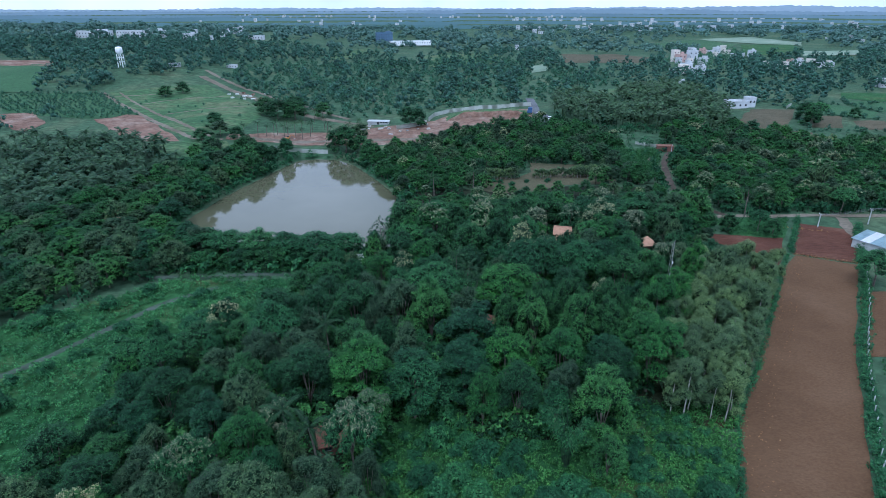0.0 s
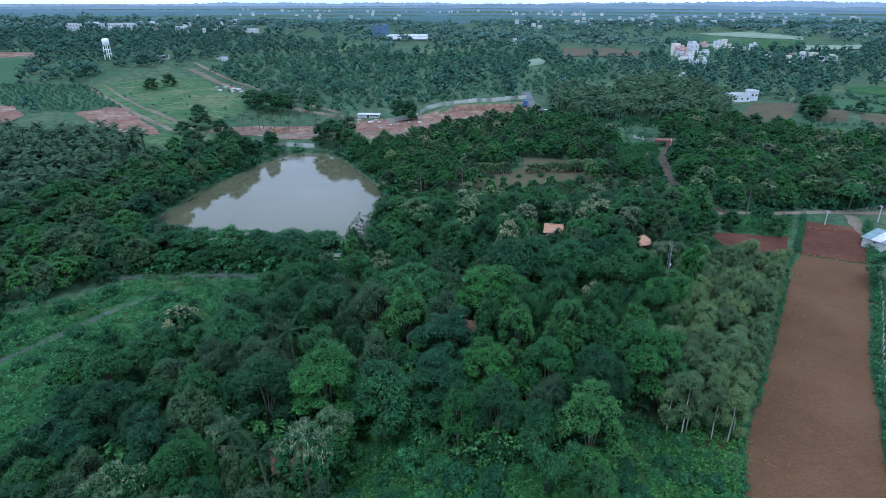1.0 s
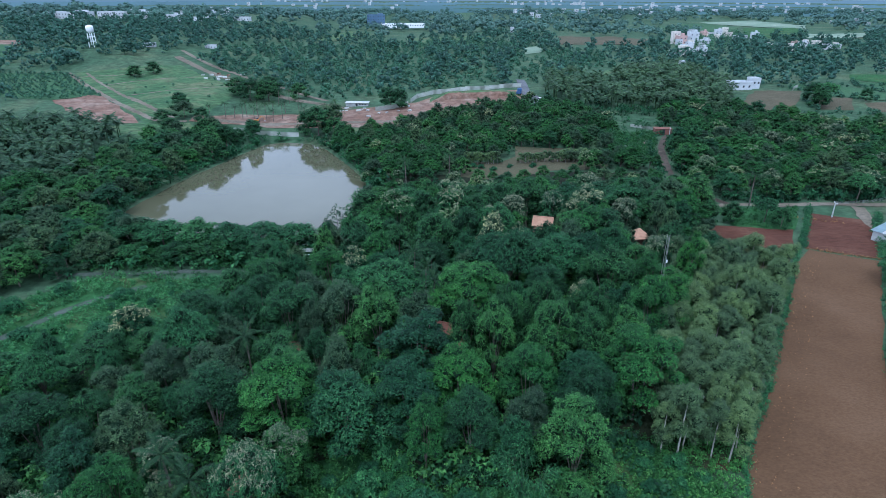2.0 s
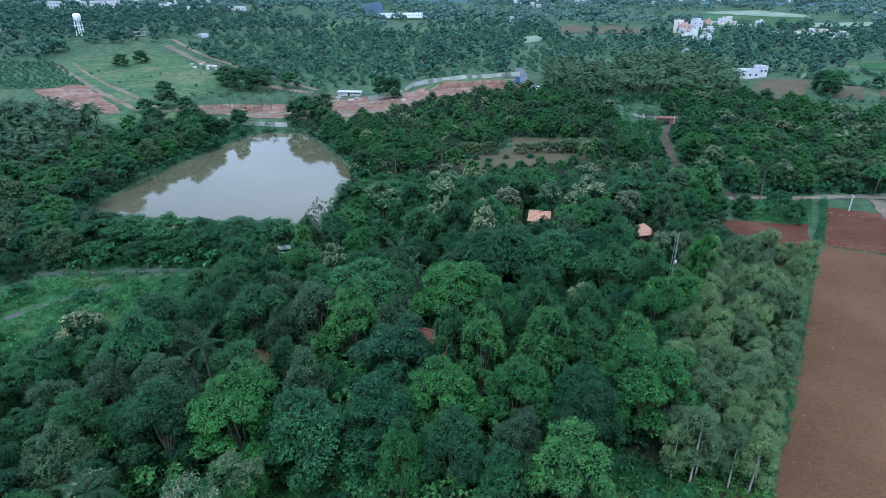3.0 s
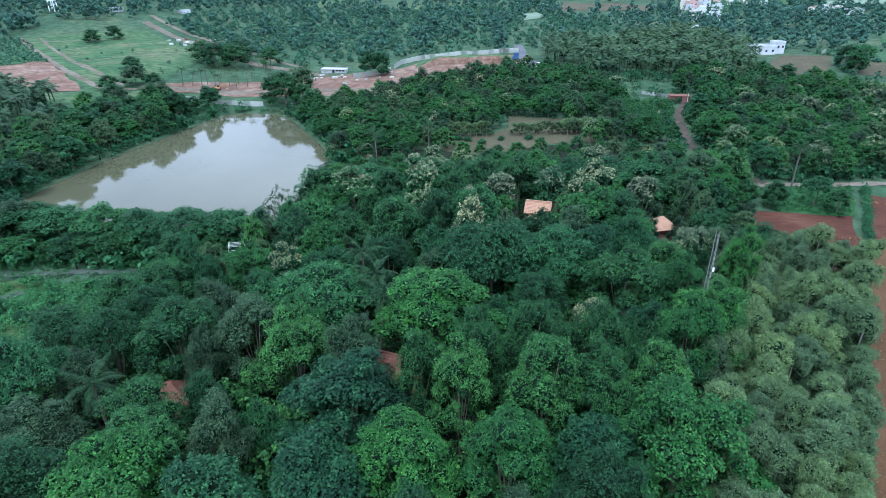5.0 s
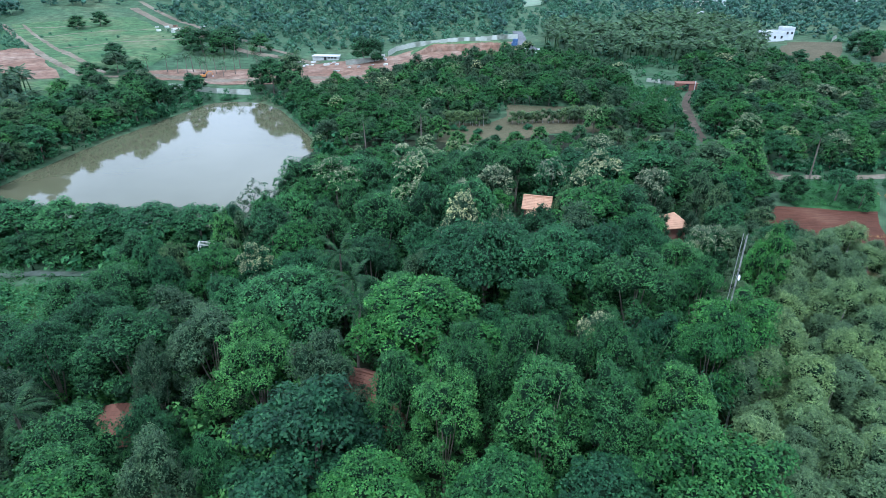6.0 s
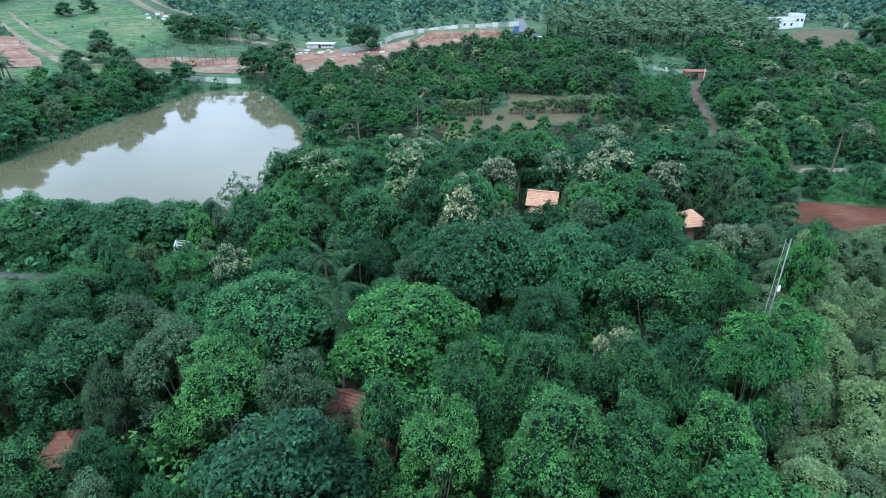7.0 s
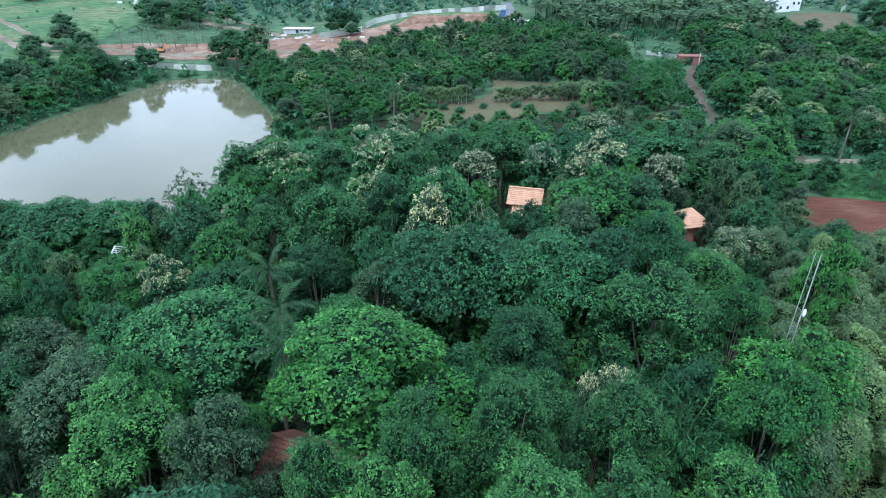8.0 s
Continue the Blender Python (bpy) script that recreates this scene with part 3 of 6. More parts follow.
def limbs(rng, centres, base, fork, girth, sides=6, most=7):
    """Trunk from the ground to the fork, and a limb towards each of some lobes."""
    wob = rng.uniform(-0.25, 0.25, 2)
    trunk = tube([(0, 0, -0.3), (wob[0] * 0.4, wob[1] * 0.4, fork * 0.5), (wob[0], wob[1], fork)], [girth * 1.25, girth, girth * 0.8], sides)
    arms = []
    for c in centres[:most]:
        mid = np.array([wob[0], wob[1], fork]) * 0.5 + np.asarray(c) * 0.5 + [0, 0, -0.5]
        arms.append(tube([(wob[0], wob[1], fork - 0.2), mid, c], [girth * 0.55, girth * 0.35, girth * 0.12], 5))
    return trunk, arms


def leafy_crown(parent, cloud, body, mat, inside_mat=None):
    """The crown as one part: leaves outside, inside a body coloured dark as shade."""
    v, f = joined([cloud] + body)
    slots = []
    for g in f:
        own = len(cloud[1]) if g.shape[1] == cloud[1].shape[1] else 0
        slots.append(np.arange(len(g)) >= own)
    part("crown", mesh_of("crown", v, f, mat, False, inside_mat or SHADE_AND_STEMS, np.concatenate(slots).astype(int)), None, parent)


NAMES = {"mango": "round_crowned_tree", "acacia": "tufted_tree", "rain": "shade_tree", "teak": "large_leaved_tree", "lime": "bright_green_tree", "grey": "grey_green_tree"}
# kind: label, height, crown radius, crown base, boughs, bough's share of the radius, bunches on each, squash, flat, leaf, slim, up, droop, count, bark girth
KINDS = {
    "mango": ("dark green dense round-crowned broadleaf tree", 10.5, 4.2, 1.2, 19, 0.33, 9, 0.95, 0.04, 0.16, 0.5, 0.7, 0.5, 27000, 0.24),
    "acacia": ("fresh green tree with many upright leafy tufts", 12.0, 4.0, 1.6, 27, 0.24, 8, 1.5, 0.1, 0.15, 0.5, 0.9, 0.1, 28000, 0.2),
    "rain": ("broad flat-topped spreading shade tree, deep green", 9.5, 6.0, 3.6, 32, 0.25, 8, 0.5, 0.42, 0.19, 0.6, 1.3, 0.3, 30000, 0.3),
    "teak": ("tall large-leaved tree with layered blue-green leaves", 11.5, 4.6, 1.4, 22, 0.3, 8, 0.72, 0.18, 0.22, 0.66, 1.3, 0.5, 20000, 0.22),
    "lime": ("bright green full-crowned broadleaf tree", 11.5, 4.6, 1.6, 25, 0.27, 9, 0.66, 0.22, 0.17, 0.6, 1.1, 0.35, 28000, 0.22),
    "grey": ("grey-green loose-crowned tree with fine leaves", 9.0, 3.6, 1.0, 18, 0.31, 9, 1.05, 0.06, 0.14, 0.46, 0.7, 0.2, 25000, 0.17),
}


def build_tree(kind, variant, grade=1, blossom=False):
    label, tall, wide, base, count, share, subs, squash, flat, leaf, slim, up, droop, leaves, girth = KINDS[kind]
    rng = np.random.default_rng(sum(map(ord, kind)) * 10 + variant)
    main, reach, bunch, size = boughs(rng, count, wide, base, tall, share, flat, squash, subs)
    tree = new(NAMES[kind])
    tagged(tree, label, "tree", "trees of the grove")
    trunk, arms = limbs(rng, main, base, base * 0.85 + 0.6, girth * 0.8, 6, (2, 4, 6)[grade])
    part("trunk", mesh_of("trunk", *joined([trunk] + arms), BARK, True), None, tree)
    many, leaf = ((int(leaves * 0.28), leaf * 2.0), (int(leaves * 0.46), leaf * 1.45), (leaves, leaf))[grade]
    soft = squash**0.6
    cloud = leaf_cloud(rng, np.concatenate([bunch, main]), np.concatenate([size, reach * 0.78]), soft, many, leaf, slim, up, droop, -0.5, 0.72, 3, False, 0.07)
    body = lumps(main, reach, squash, 0.62, *((3, 5), (4, 6), (4, 7))[grade])
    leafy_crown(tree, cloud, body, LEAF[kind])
    if blossom:
        tree.name = "flowering_tree"
        tree["label"] = "green tree topped with pale cream flower sprays"
        high = np.argsort(-bunch[:, 2] - rng.uniform(0, 2.2, len(bunch)))[: int(len(bunch) * 0.42)]
        sprays = leaf_cloud(rng, bunch[high] + [0, 0, 0.12], size[high] * 1.06, soft, (1200, 2400, 4800)[grade], leaf * 0.85, 0.6, 1.6, 0.0, 0.1, 0.3, 5, False, 0.06)
        part("blossom", mesh_of("blossom", *sprays, BLOSSOM), None, tree, "cream flower sprays")
    return tree


def slender_tree(variant):
    """A thin plantation tree with a feathery grey-green crown."""
    rng = np.random.default_rng(40 + variant)
    tree = tagged(new("plantation_tree"), "slender plantation tree with feathery pale green crown", "tree", "plantation rows")
    main, reach, bunch, size = boughs(rng, 11, 1.55, 2.6, 9.4, 0.46, 0.0, 1.35, 8)
    part("trunk", mesh_of("trunk", *joined([tube([(0, 0, -0.3), (0.1, 0.05, 4), (0.0, 0.1, 8.6)], [0.1, 0.08, 0.03], 5)]), PALE_BARK, True), None, tree)
    cloud = leaf_cloud(rng, np.concatenate([bunch, main]), np.concatenate([size, reach * 0.8]), 1.25, 13000, 0.14, 0.42, 0.8, 0.1, -0.7, 0.6, 3, False, 0.08)
    leafy_crown(tree, cloud, lumps(main, reach, 1.3, 0.55, 4, 6), LEAF["euca"])
    return tree


def frond(rng, length, arch, count, width, broad=0.085):
    """One palm leaf: a rib with leaflets on both sides, arching over."""
    s = np.linspace(0, 1, 7)
    rib = np.stack([s * length * (1 - 0.18 * s * arch), np.zeros(7), length * (0.42 * s - 0.75 * arch * s**2)], 1)
    pieces = [tube(rib, 0.05 * (1 - 0.85 * s), 3)]
    verts, faces = [], []
    for i in range(count):
        f = 0.12 + 0.86 * i / count
        p = np.array([np.interp(f, s, rib[:, a]) for a in range(3)])
        ln = width * math.sin(math.pi * (0.12 + 0.8 * f)) * rng.uniform(0.85, 1.1)
        for side in (-1, 1):
            tip = p + [ln * 0.5, side * ln * 0.85, -ln * (0.25 + 0.4 * rng.uniform())]
            k = len(verts)
            verts += [p + [-broad, 0, 0], p + [broad, 0, 0], tip]
            faces.append((k, k + 1, k + 2))
    pieces.append((np.array(verts), np.array(faces)))
    return joined(pieces)


def turned(vf, m):
    v, f = vf
    a = np.array(m)
    return v @ a[:3, :3].T + a[:3, 3], f


def palm_parts(rng, tall, fronds, count, length=3.0, width=0.95, broad=0.085):
    lean = rng.uniform(-0.8, 0.8, 2)
    top = np.array([lean[0], lean[1], tall])
    pts = [(0, 0, -0.3), (lean[0] * 0.15, lean[1] * 0.15, tall * 0.35), (lean[0] * 0.5, lean[1] * 0.5, tall * 0.7), top]
    stem = tube(pts, [0.24, 0.16, 0.14, 0.12], 6)
    leaves = []
    for i in range(fronds):
        lift = 62 - 75 * (i / fronds) ** 0.9 + rng.uniform(-6, 6)
        m = pose(*top, 0, 0, i * 137.5 + rng.uniform(-12, 12)) @ pose(0, 0, 0, 0, -lift + 24, 0)
        leaves.append(turned(frond(rng, length * rng.uniform(0.85, 1.1), 0.55 + 0.45 * i / fronds, count, width, broad), m))
    return stem, leaves, top


def build_palm(variant, tall):
    rng = np.random.default_rng(70 + variant)
    palm = tagged(new("coconut_palm"), "coconut palm with arching feathery fronds and grey stem", "palm tree", "coconut palms")
    stem, leaves, top = palm_parts(rng, tall, 14, 18, 3.7, 0.62, 0.07)
    part("trunk", mesh_of("trunk", *joined([stem]), BARK, True), None, palm)
    part("crown", mesh_of("crown", *joined(leaves), LEAF["coco"]), None, palm)
    return palm


def build_bamboo(variant):
    rng = np.random.default_rng(130 + variant)
    clump = tagged(new("bamboo_clump"), "feathery arching green bamboo clump", "bamboo", "bamboo clumps")
    stems, verts, faces = [], [], []
    for i in range(26):
        g, out, tall = rng.uniform(0, 6.28), rng.uniform(1.2, 3.6), rng.uniform(6.5, 9.5)
        a = np.array([math.cos(g), math.sin(g), 0])
        pts = [a * 0.3 * rng.uniform(0, 1) + [0, 0, -0.2], a * out * 0.25 + [0, 0, tall * 0.6], a * out * 0.65 + [0, 0, tall * 0.92], a * out + [0, 0, tall * 0.86]]
        stems.append(tube(pts, [0.05, 0.04, 0.025, 0.01], 4))
        for _ in range(75):
            f = rng.uniform(0.75, 3.0)
            i0 = min(int(f), 2)
            p = np.asarray(pts[i0]) + (np.asarray(pts[i0 + 1]) - pts[i0]) * (f - i0) + rng.normal(scale=0.3, size=3)
            t = unit(a * 0.7 + rng.normal(scale=0.6, size=3) - [0, 0, 0.6])
            s = unit(np.cross(t, rng.normal(size=3)))
            ln, k = rng.uniform(0.3, 0.55), len(verts)
            verts += [p, p + t * ln * 0.5 + s * 0.05, p + t * ln, p + t * ln * 0.5 - s * 0.05]
            faces.append((k, k + 1, k + 2, k + 3))
    for s in stems:
        part("stem", mesh_of("stem", *joined([s]), LEAF["palm"], True), None, clump)
    part("crown", mesh_of("crown", np.array(verts), np.array(faces), LEAF["teak"]), None, clump)
    return clump


def build_shrub(variant):
    rng = np.random.default_rng(160 + variant)
    bush = tagged(new("shrub"), "low bushy green shrub among weeds", "shrub", "shrubs of the clearing")
    c, r = dome(rng, 7, 1.5, 0.4, 2.2, 0.75, 0.2)
    stems = [tube([(0, 0, -0.2), (x * 0.5, y * 0.5, z * 0.6), (x, y, z)], [0.05, 0.04, 0.015], 4) for x, y, z in c]
    part("stem", mesh_of("stem", *joined(stems), BARK, True), None, bush)
    v, f = leaf_cloud(rng, c, r, 0.9, 3000, 0.19, 0.6, 0.8, 0.2, tuft=3, fine=False, loose=0.08)
    leafy_crown(bush, (v, f), lumps(c, r, 0.85, 0.7, 3, 5), LEAF["shrub"])
    return bush


def build_open_tree(variant):
    """A thin, half-bare tree with sparse leaves."""
    rng = np.random.default_rng(210 + variant)
    tree = tagged(new("tree"), "thin half-bare tree leaning over the pond shore", "tree", "shore trees")
    c, r = dome(rng, 12, 2.6, 3.0, 8.0, 0.7, 0.0)
    trunk, arms = limbs(rng, c, 3, 2.5, 0.12, 5, 12)
    part("trunk", mesh_of("trunk", *joined([trunk] + arms), BARK, True), None, tree)
    part("crown", mesh_of("crown", *leaf_cloud(rng, c, r, 1.1, 900, 0.26, 0.5, 0.3, 0.1, -0.8, 0.2), LEAF["grey"]), None, tree)
    return tree


FORMS = {}


def plant(key, build, x, y, turn, wide=1.0, tall=1.0, sink=0.0):
    """Sets a form in the ground: the first time the form itself, afterwards a copy."""
    m = Matrix.LocRotScale((x, y, float(height(x, y)) - sink), Euler((0, 0, turn)), (wide, wide, tall))
    if key not in FORMS:
        FORMS[key] = build()
        FORMS[key].matrix_basis = m
        return FORMS[key]
    first = FORMS[key]
    ob = copy_thing(first, Matrix.Identity(4))
    ob.matrix_basis = m
    return ob


def tree_at(kind, x, y, wide, tall, rng, blossom=False):
    v, grade = rng.randrange(3), (2 if y < 116 and -45 < x < 60 else 1 if y < 190 and -70 < x < 90 else 0)
    key = (kind, blossom, v, grade)

    def build():
        return build_tree(kind, v, grade, blossom)
    return plant(key, build, x, y, rng.uniform(0, 6.28), 1.08 * wide / KINDS[kind][2], tall / KINDS[kind][1])
# ---- the grove: the trees that stand out, then the rest between them ----
STANDING = {
    "rain": [(-2, 101.4, 6.6, 10.5), (18.5, 108, 6.6, 12.4), (26.5, 107.5, 5.6, 11.4), (-31, 132, 5.4, 6.7), (-24, 133, 4.6, 6.2), (-38, 132, 5.0, 6.5), (-45, 133, 5.0, 6.7), (-53, 133.5, 5.2, 6.5), (-60, 135, 5.0, 6.6), (42, 147.6, 6.0, 8), (55, 115, 4.2, 9), (-1, 148, 6.0, 8)],
    "lime": [(11.7, 96.5, 6.4, 12), (39.2, 93.0, 4.6, 12), (36, 89.6, 3.4, 12.8), (47, 104.2, 2.6, 12.9), (33, 122, 5.2, 11.5), (-13, 111.5, 4.0, 9.5), (39.5, 101.5, 3.3, 11), (-4.9, 117, 3.4, 10), (-2.4, 94, 3.0, 11), (-11.6, 73.5, 5.2, 11.5)],
    "teak": [(21.0, 113, 4.2, 9.4), (31, 109, 3.6, 11.6), (4.3, 81.8, 5.4, 11.5)],
    "mango": [(23.2, 99.9, 4.0, 11), (33.5, 101.8, 5.0, 12), (5.9, 119.6, 4.6, 13), (38.4, 123.8, 4.4, 10), (11.5, 123, 3.7, 12), (-1.9, 124, 3.4, 9), (10.4, 148, 5.2, 8.5), (24.1, 72.6, 3.8, 10.5),
              (-15.9, 95.6, 5.0, 11), (-20, 74.4, 4.8, 10.5), (10.8, 69.4, 4.0, 9.5), (-44.7, 75, 3.3, 7), (-40.8, 86.6, 4.6, 8)],
    "acacia": [(15.7, 88, 3.4, 13), (20.8, 89, 3.5, 13.5), (27.3, 89, 3.3, 13), (10.6, 86.5, 3.1, 12), (-2.1, 90.7, 4.4, 12), (-11.5, 77.5, 4.6, 11), (14.3, 83, 3.6, 13), (21.5, 83, 4.0, 13.5), (32.1, 84.7, 3.6, 11.5),
               (26.2, 83, 3.6, 12.5), (-29.4, 74.9, 3.8, 9.5), (20.8, 58, 2.6, 6.5)],
    "grey": [(30.9, 128.6, 2.3, 8.6), (43.4, 124.6, 1.6, 6.2), (47.6, 124.6, 1.8, 6.4), (4, 89.5, 3.4, 11.5), (-14.3, 101.5, 4.2, 9.5), (57.9, 145, 4.6, 10), (-5.5, 78.6, 3.2, 11), (-22, 80.5, 4.6, 10), (-14.3, 53, 4.2, 9), (-9.5, 50, 3.2, 8), (-25.1, 51, 4.0, 9),
             (-35.9, 56, 3.4, 8), (17.2, 70, 3.4, 9)],
}
BLOSSOMING = [(8.3, 137, 4.2, 12), (15.9, 116, 3.6, 12.5), (29.5, 134.5, 3.2, 10.5), (43.5, 130.5, 3.4, 10.5), (-21.5, 63.5, 2.8, 9), (38, 138.5, 4.0, 10.5), (21, 134, 3.4, 10.5), (26.8, 91.5, 2.2, 11.5), (-8.3, 111, 2.5, 9.5)]
PALMS = [(2.3, 108.5, 10), (4.4, 102.6, 9.5), (5.5, 97, 9.5), (-18.7, 84.5, 9), (-19.5, 61.5, 9.5), (-15.1, 58.5, 9), (82, 157, 8), (8, 178, 8), (-4, 176, 8), (37, 121, 7)]
KEEP_OPEN = [(28.2, 98.6, 3.0), (8.5, 93, 3.0), (27.2, 126.2, 3.2), (26.0, 124.6, 3.2), (45, 121.8, 1.8), (43.2, 120.6, 1.6), (44.9, 124.2, 1.6), (-15.5, 65.5, 3.5), (28, 130, 4.0), (45.8, 126.8, 2.6), (-19.8, 124.5, 3.0), (-18.8, 119.5, 2.4), (-15.5, 131.5, 3.0), (-16, 91, 2.4), (-8, 80.5, 1.8), (12, 91.8, 1.6)]
rng = random.Random(5)
taken = [(x, y, r) for x, y, r in KEEP_OPEN]
for kind, rows in STANDING.items():
    for x, y, wide, tall in rows:
        tree_at(kind, x, y, wide, tall, rng)
        taken.append((x, y, wide * 0.82))
for x, y, wide, tall in BLOSSOMING:
    tree_at("grey" if rng.random() < 0.5 else "teak", x, y, wide, tall, rng, True)
    taken.append((x, y, wide * 0.8))
for i, (x, y, tall) in enumerate(PALMS):
    plant(("palm", i % 3), lambda: build_palm(i % 3, 9.0), x, y, rng.uniform(0, 6.28), rng.uniform(0.85, 1.0), tall / 9.0)
    taken.append((x, y, 1.6))
for x, y in ((31.6, 91.5), (35.5, 89.5), (29.8, 95.2), (16, 60)):
    plant("bamboo", lambda: build_bamboo(0), x, y, rng.uniform(0, 6.28), rng.uniform(0.85, 1.1), rng.uniform(0.95, 1.15))
    taken.append((x, y, 2.2))
for x, y, s in ((-15.7, 136.5, 1.2), (-13.2, 138, 1.0), (-17.5, 135.6, 0.95)):
    plant("open", lambda: build_open_tree(0), x, y, rng.uniform(0, 6.28), s, s)
    taken.append((x, y, 1.2))

CLEARING = [(-8, 70), (0, 72), (8, 64), (14, 66), (22, 62), (35.5, 60), (28, 42), (-5, 40), (-8, 58)]
GRASSY = [(23, 64), (29, 76), (33, 71), (38, 64), (33.5, 53), (24, 56)]
SPECIES = (("mango", 30), ("acacia", 16), ("rain", 14), ("teak", 10), ("lime", 13), ("grey", 17))


def pick(rng):
    k = rng.uniform(0, 100)
    for kind, share in SPECIES:
        k -= share
        if k <= 0:
            return kind
    return "mango"


def free_spot(x, y, r, near=0.85):
    return all((x - a) ** 2 + (y - b) ** 2 > ((r + q) * near) ** 2 for a, b, q in taken)


def scatter(poly, tries, sizes, act, holes=()):
    xs, ys = [p[0] for p in poly], [p[1] for p in poly]
    for _ in range(tries):
        x, y, r = rng.uniform(min(xs), max(xs)), rng.uniform(min(ys), max(ys)), rng.uniform(*sizes)
        if inside(poly, x, y) and not any(inside(h, x, y) for h in holes) and free_spot(x, y, r):
            act(x, y, r)
            taken.append((x, y, r))


def grove_tree(x, y, r):
    wide = r / 0.8
    tall = rng.uniform(0.85, 1.12) * (6.6 + wide * 0.95) * (0.86 if x < -25 else 1.0) * (1.0 - 0.6 * float(ease((y - 138) / 34)))
    kind = pick(rng)
    if y > 138:
        wide, kind = min(wide, tall * 0.52), kind if kind != "rain" else "lime"
    tree_at(kind, x, y, wide, tall, rng, rng.random() < (0.16 if y > 118 else 0.05))


INNER = [(-26, 121), (-31, 104), (-34, 97), (-46, 88), (-52, 82), (-47, 73), (-50, 64), (-55, 44), (28, 44), (34, 58), (29.5, 70),
         (35, 92), (48, 116), (57, 134), (69, 152), (69, 172), (60, 180), (34, 180), (26, 176), (10, 180), (-17, 192), (-15, 173), (-12.5, 150), (-12, 139), (-19, 132)]
scatter(INNER, 2600, (2.6, 4.2), grove_tree, (CLEARING, GRASSY))
scatter(INNER, 2600, (1.5, 2.4), grove_tree, (CLEARING, GRASSY))
scatter([(-13, 142), (66, 142), (70, 172), (60, 181), (34, 180), (26, 176), (10, 180), (-15, 190)], 900, (0.9, 1.4), grove_tree)


def shrub(x, y, r):
    v = rng.randrange(3)
    plant(("shrub", v), lambda: build_shrub(v), x, y, rng.uniform(0, 6.28), r / 1.35, r / 1.35 * rng.uniform(0.8, 1.3))


scatter(CLEARING, 500, (0.8, 2.0), shrub, (GRASSY,))
scatter(GRASSY, 60, (0.7, 1.3), shrub)

# plantation rows
row = 0
for u in np.arange(0, 82, 2.6):
    for w in np.arange(-14, 16, 2.4):
        x, y = 36 + 0.53 * u + 0.85 * w + rng.uniform(-0.45, 0.45), 68 + 0.85 * u - 0.53 * w + rng.uniform(-0.45, 0.45)
        if inside(PLANTATION, x, y) and rng.random() < 0.86:
            v = rng.randrange(3)
            s = rng.uniform(0.8, 1.12)
            plant(("slender", v), lambda: slender_tree(v), x, y, rng.uniform(0, 6.28), s * rng.uniform(1.0, 1.25), s * rng.uniform(0.85, 1.08))

# ---- woods further off: the same kinds of crown, joined ----
def simple_crown(seed, wide, tall, base, lobes, lobe, leaves, leaf, squash=0.8, flat=0.2, core=True):
    rng2 = np.random.default_rng(seed)
    c, r = dome(rng2, lobes, wide, base, tall, lobe, flat)
    cloud = leaf_cloud(rng2, c, r, squash, int(leaves * 1.1), leaf * 1.1, 0.7, 0.8, 0.3, tuft=5)
    stem = tube([(0, 0, -0.3), (0, 0, base + 0.5)], [0.2, 0.12], 4)
    return (*joined([cloud] + (lumps(c, r, squash, 0.72, 3, 4) if core else []) + [stem]), len(cloud[1]))


def merge(name, mat, label, category, spots, forms, smooth=False, inside_mat=None):
    """One object of many trees: spots are (x, y, wide, tall, turn, form)."""
    if not spots:
        return None
    verts, faces, slots, at = [], {}, {}, 0
    s = np.array([q[:5] for q in spots])
    z = height(s[:, 0], s[:, 1])
    for (x, y, wide, tall, turn, k), ground in zip(spots, z):
        v, f, *leaves = forms[k]
        ca, sa = math.cos(turn) * wide, math.sin(turn) * wide
        verts.append(np.stack([v[:, 0] * ca - v[:, 1] * sa + x, v[:, 0] * sa + v[:, 1] * ca + y, v[:, 2] * tall + ground], 1))
        for g in f:
            faces.setdefault(g.shape[1], []).append(g + at)
            slots.setdefault(g.shape[1], []).append(np.arange(len(g)) >= (leaves[0] if g.shape[1] == 4 else 0) if leaves else np.zeros(len(g), bool))
        at += len(v)
    me = mesh_of(name, np.concatenate(verts), [np.concatenate(g) for g in faces.values()], mat, smooth, inside_mat or SHADE_AND_STEMS, np.concatenate([np.concatenate(g) for g in slots.values()]))
    return tagged(part(name, me, None), label, category, kind="stuff")


MID = [simple_crown(300 + i, 3.8, 8.5 + (i % 3), 2.4, 14 + i % 3, 1.25, 420, 0.7, 0.8, 0.15 + 0.15 * (i % 3)) for i in range(5)]
FAR = [simple_crown(330 + i, 4.0, 8.0, 1.2, 7, 1.7, 62, 1.25, 0.8, 0.2) for i in range(4)]
BUSH = [simple_crown(350 + i, 2.0, 3.2, 0.3, 4, 1.1, 60, 0.8, 0.9, 0.2) for i in range(3)]
CLUMP = [simple_crown(370 + i, 10.0, 9.0, 1.0, 9, 3.2, 48, 2.6, 0.7, 0.5) for i in range(3)]


def far_palm(seed, tall):
    rng2 = np.random.default_rng(seed)
    stem, leaves, top = palm_parts(rng2, tall, 13, 5, 3.3, 1.2, 0.3)
    return joined([stem] + leaves)


PALM_FORMS = [far_palm(380 + i, 8.0) for i in range(3)]


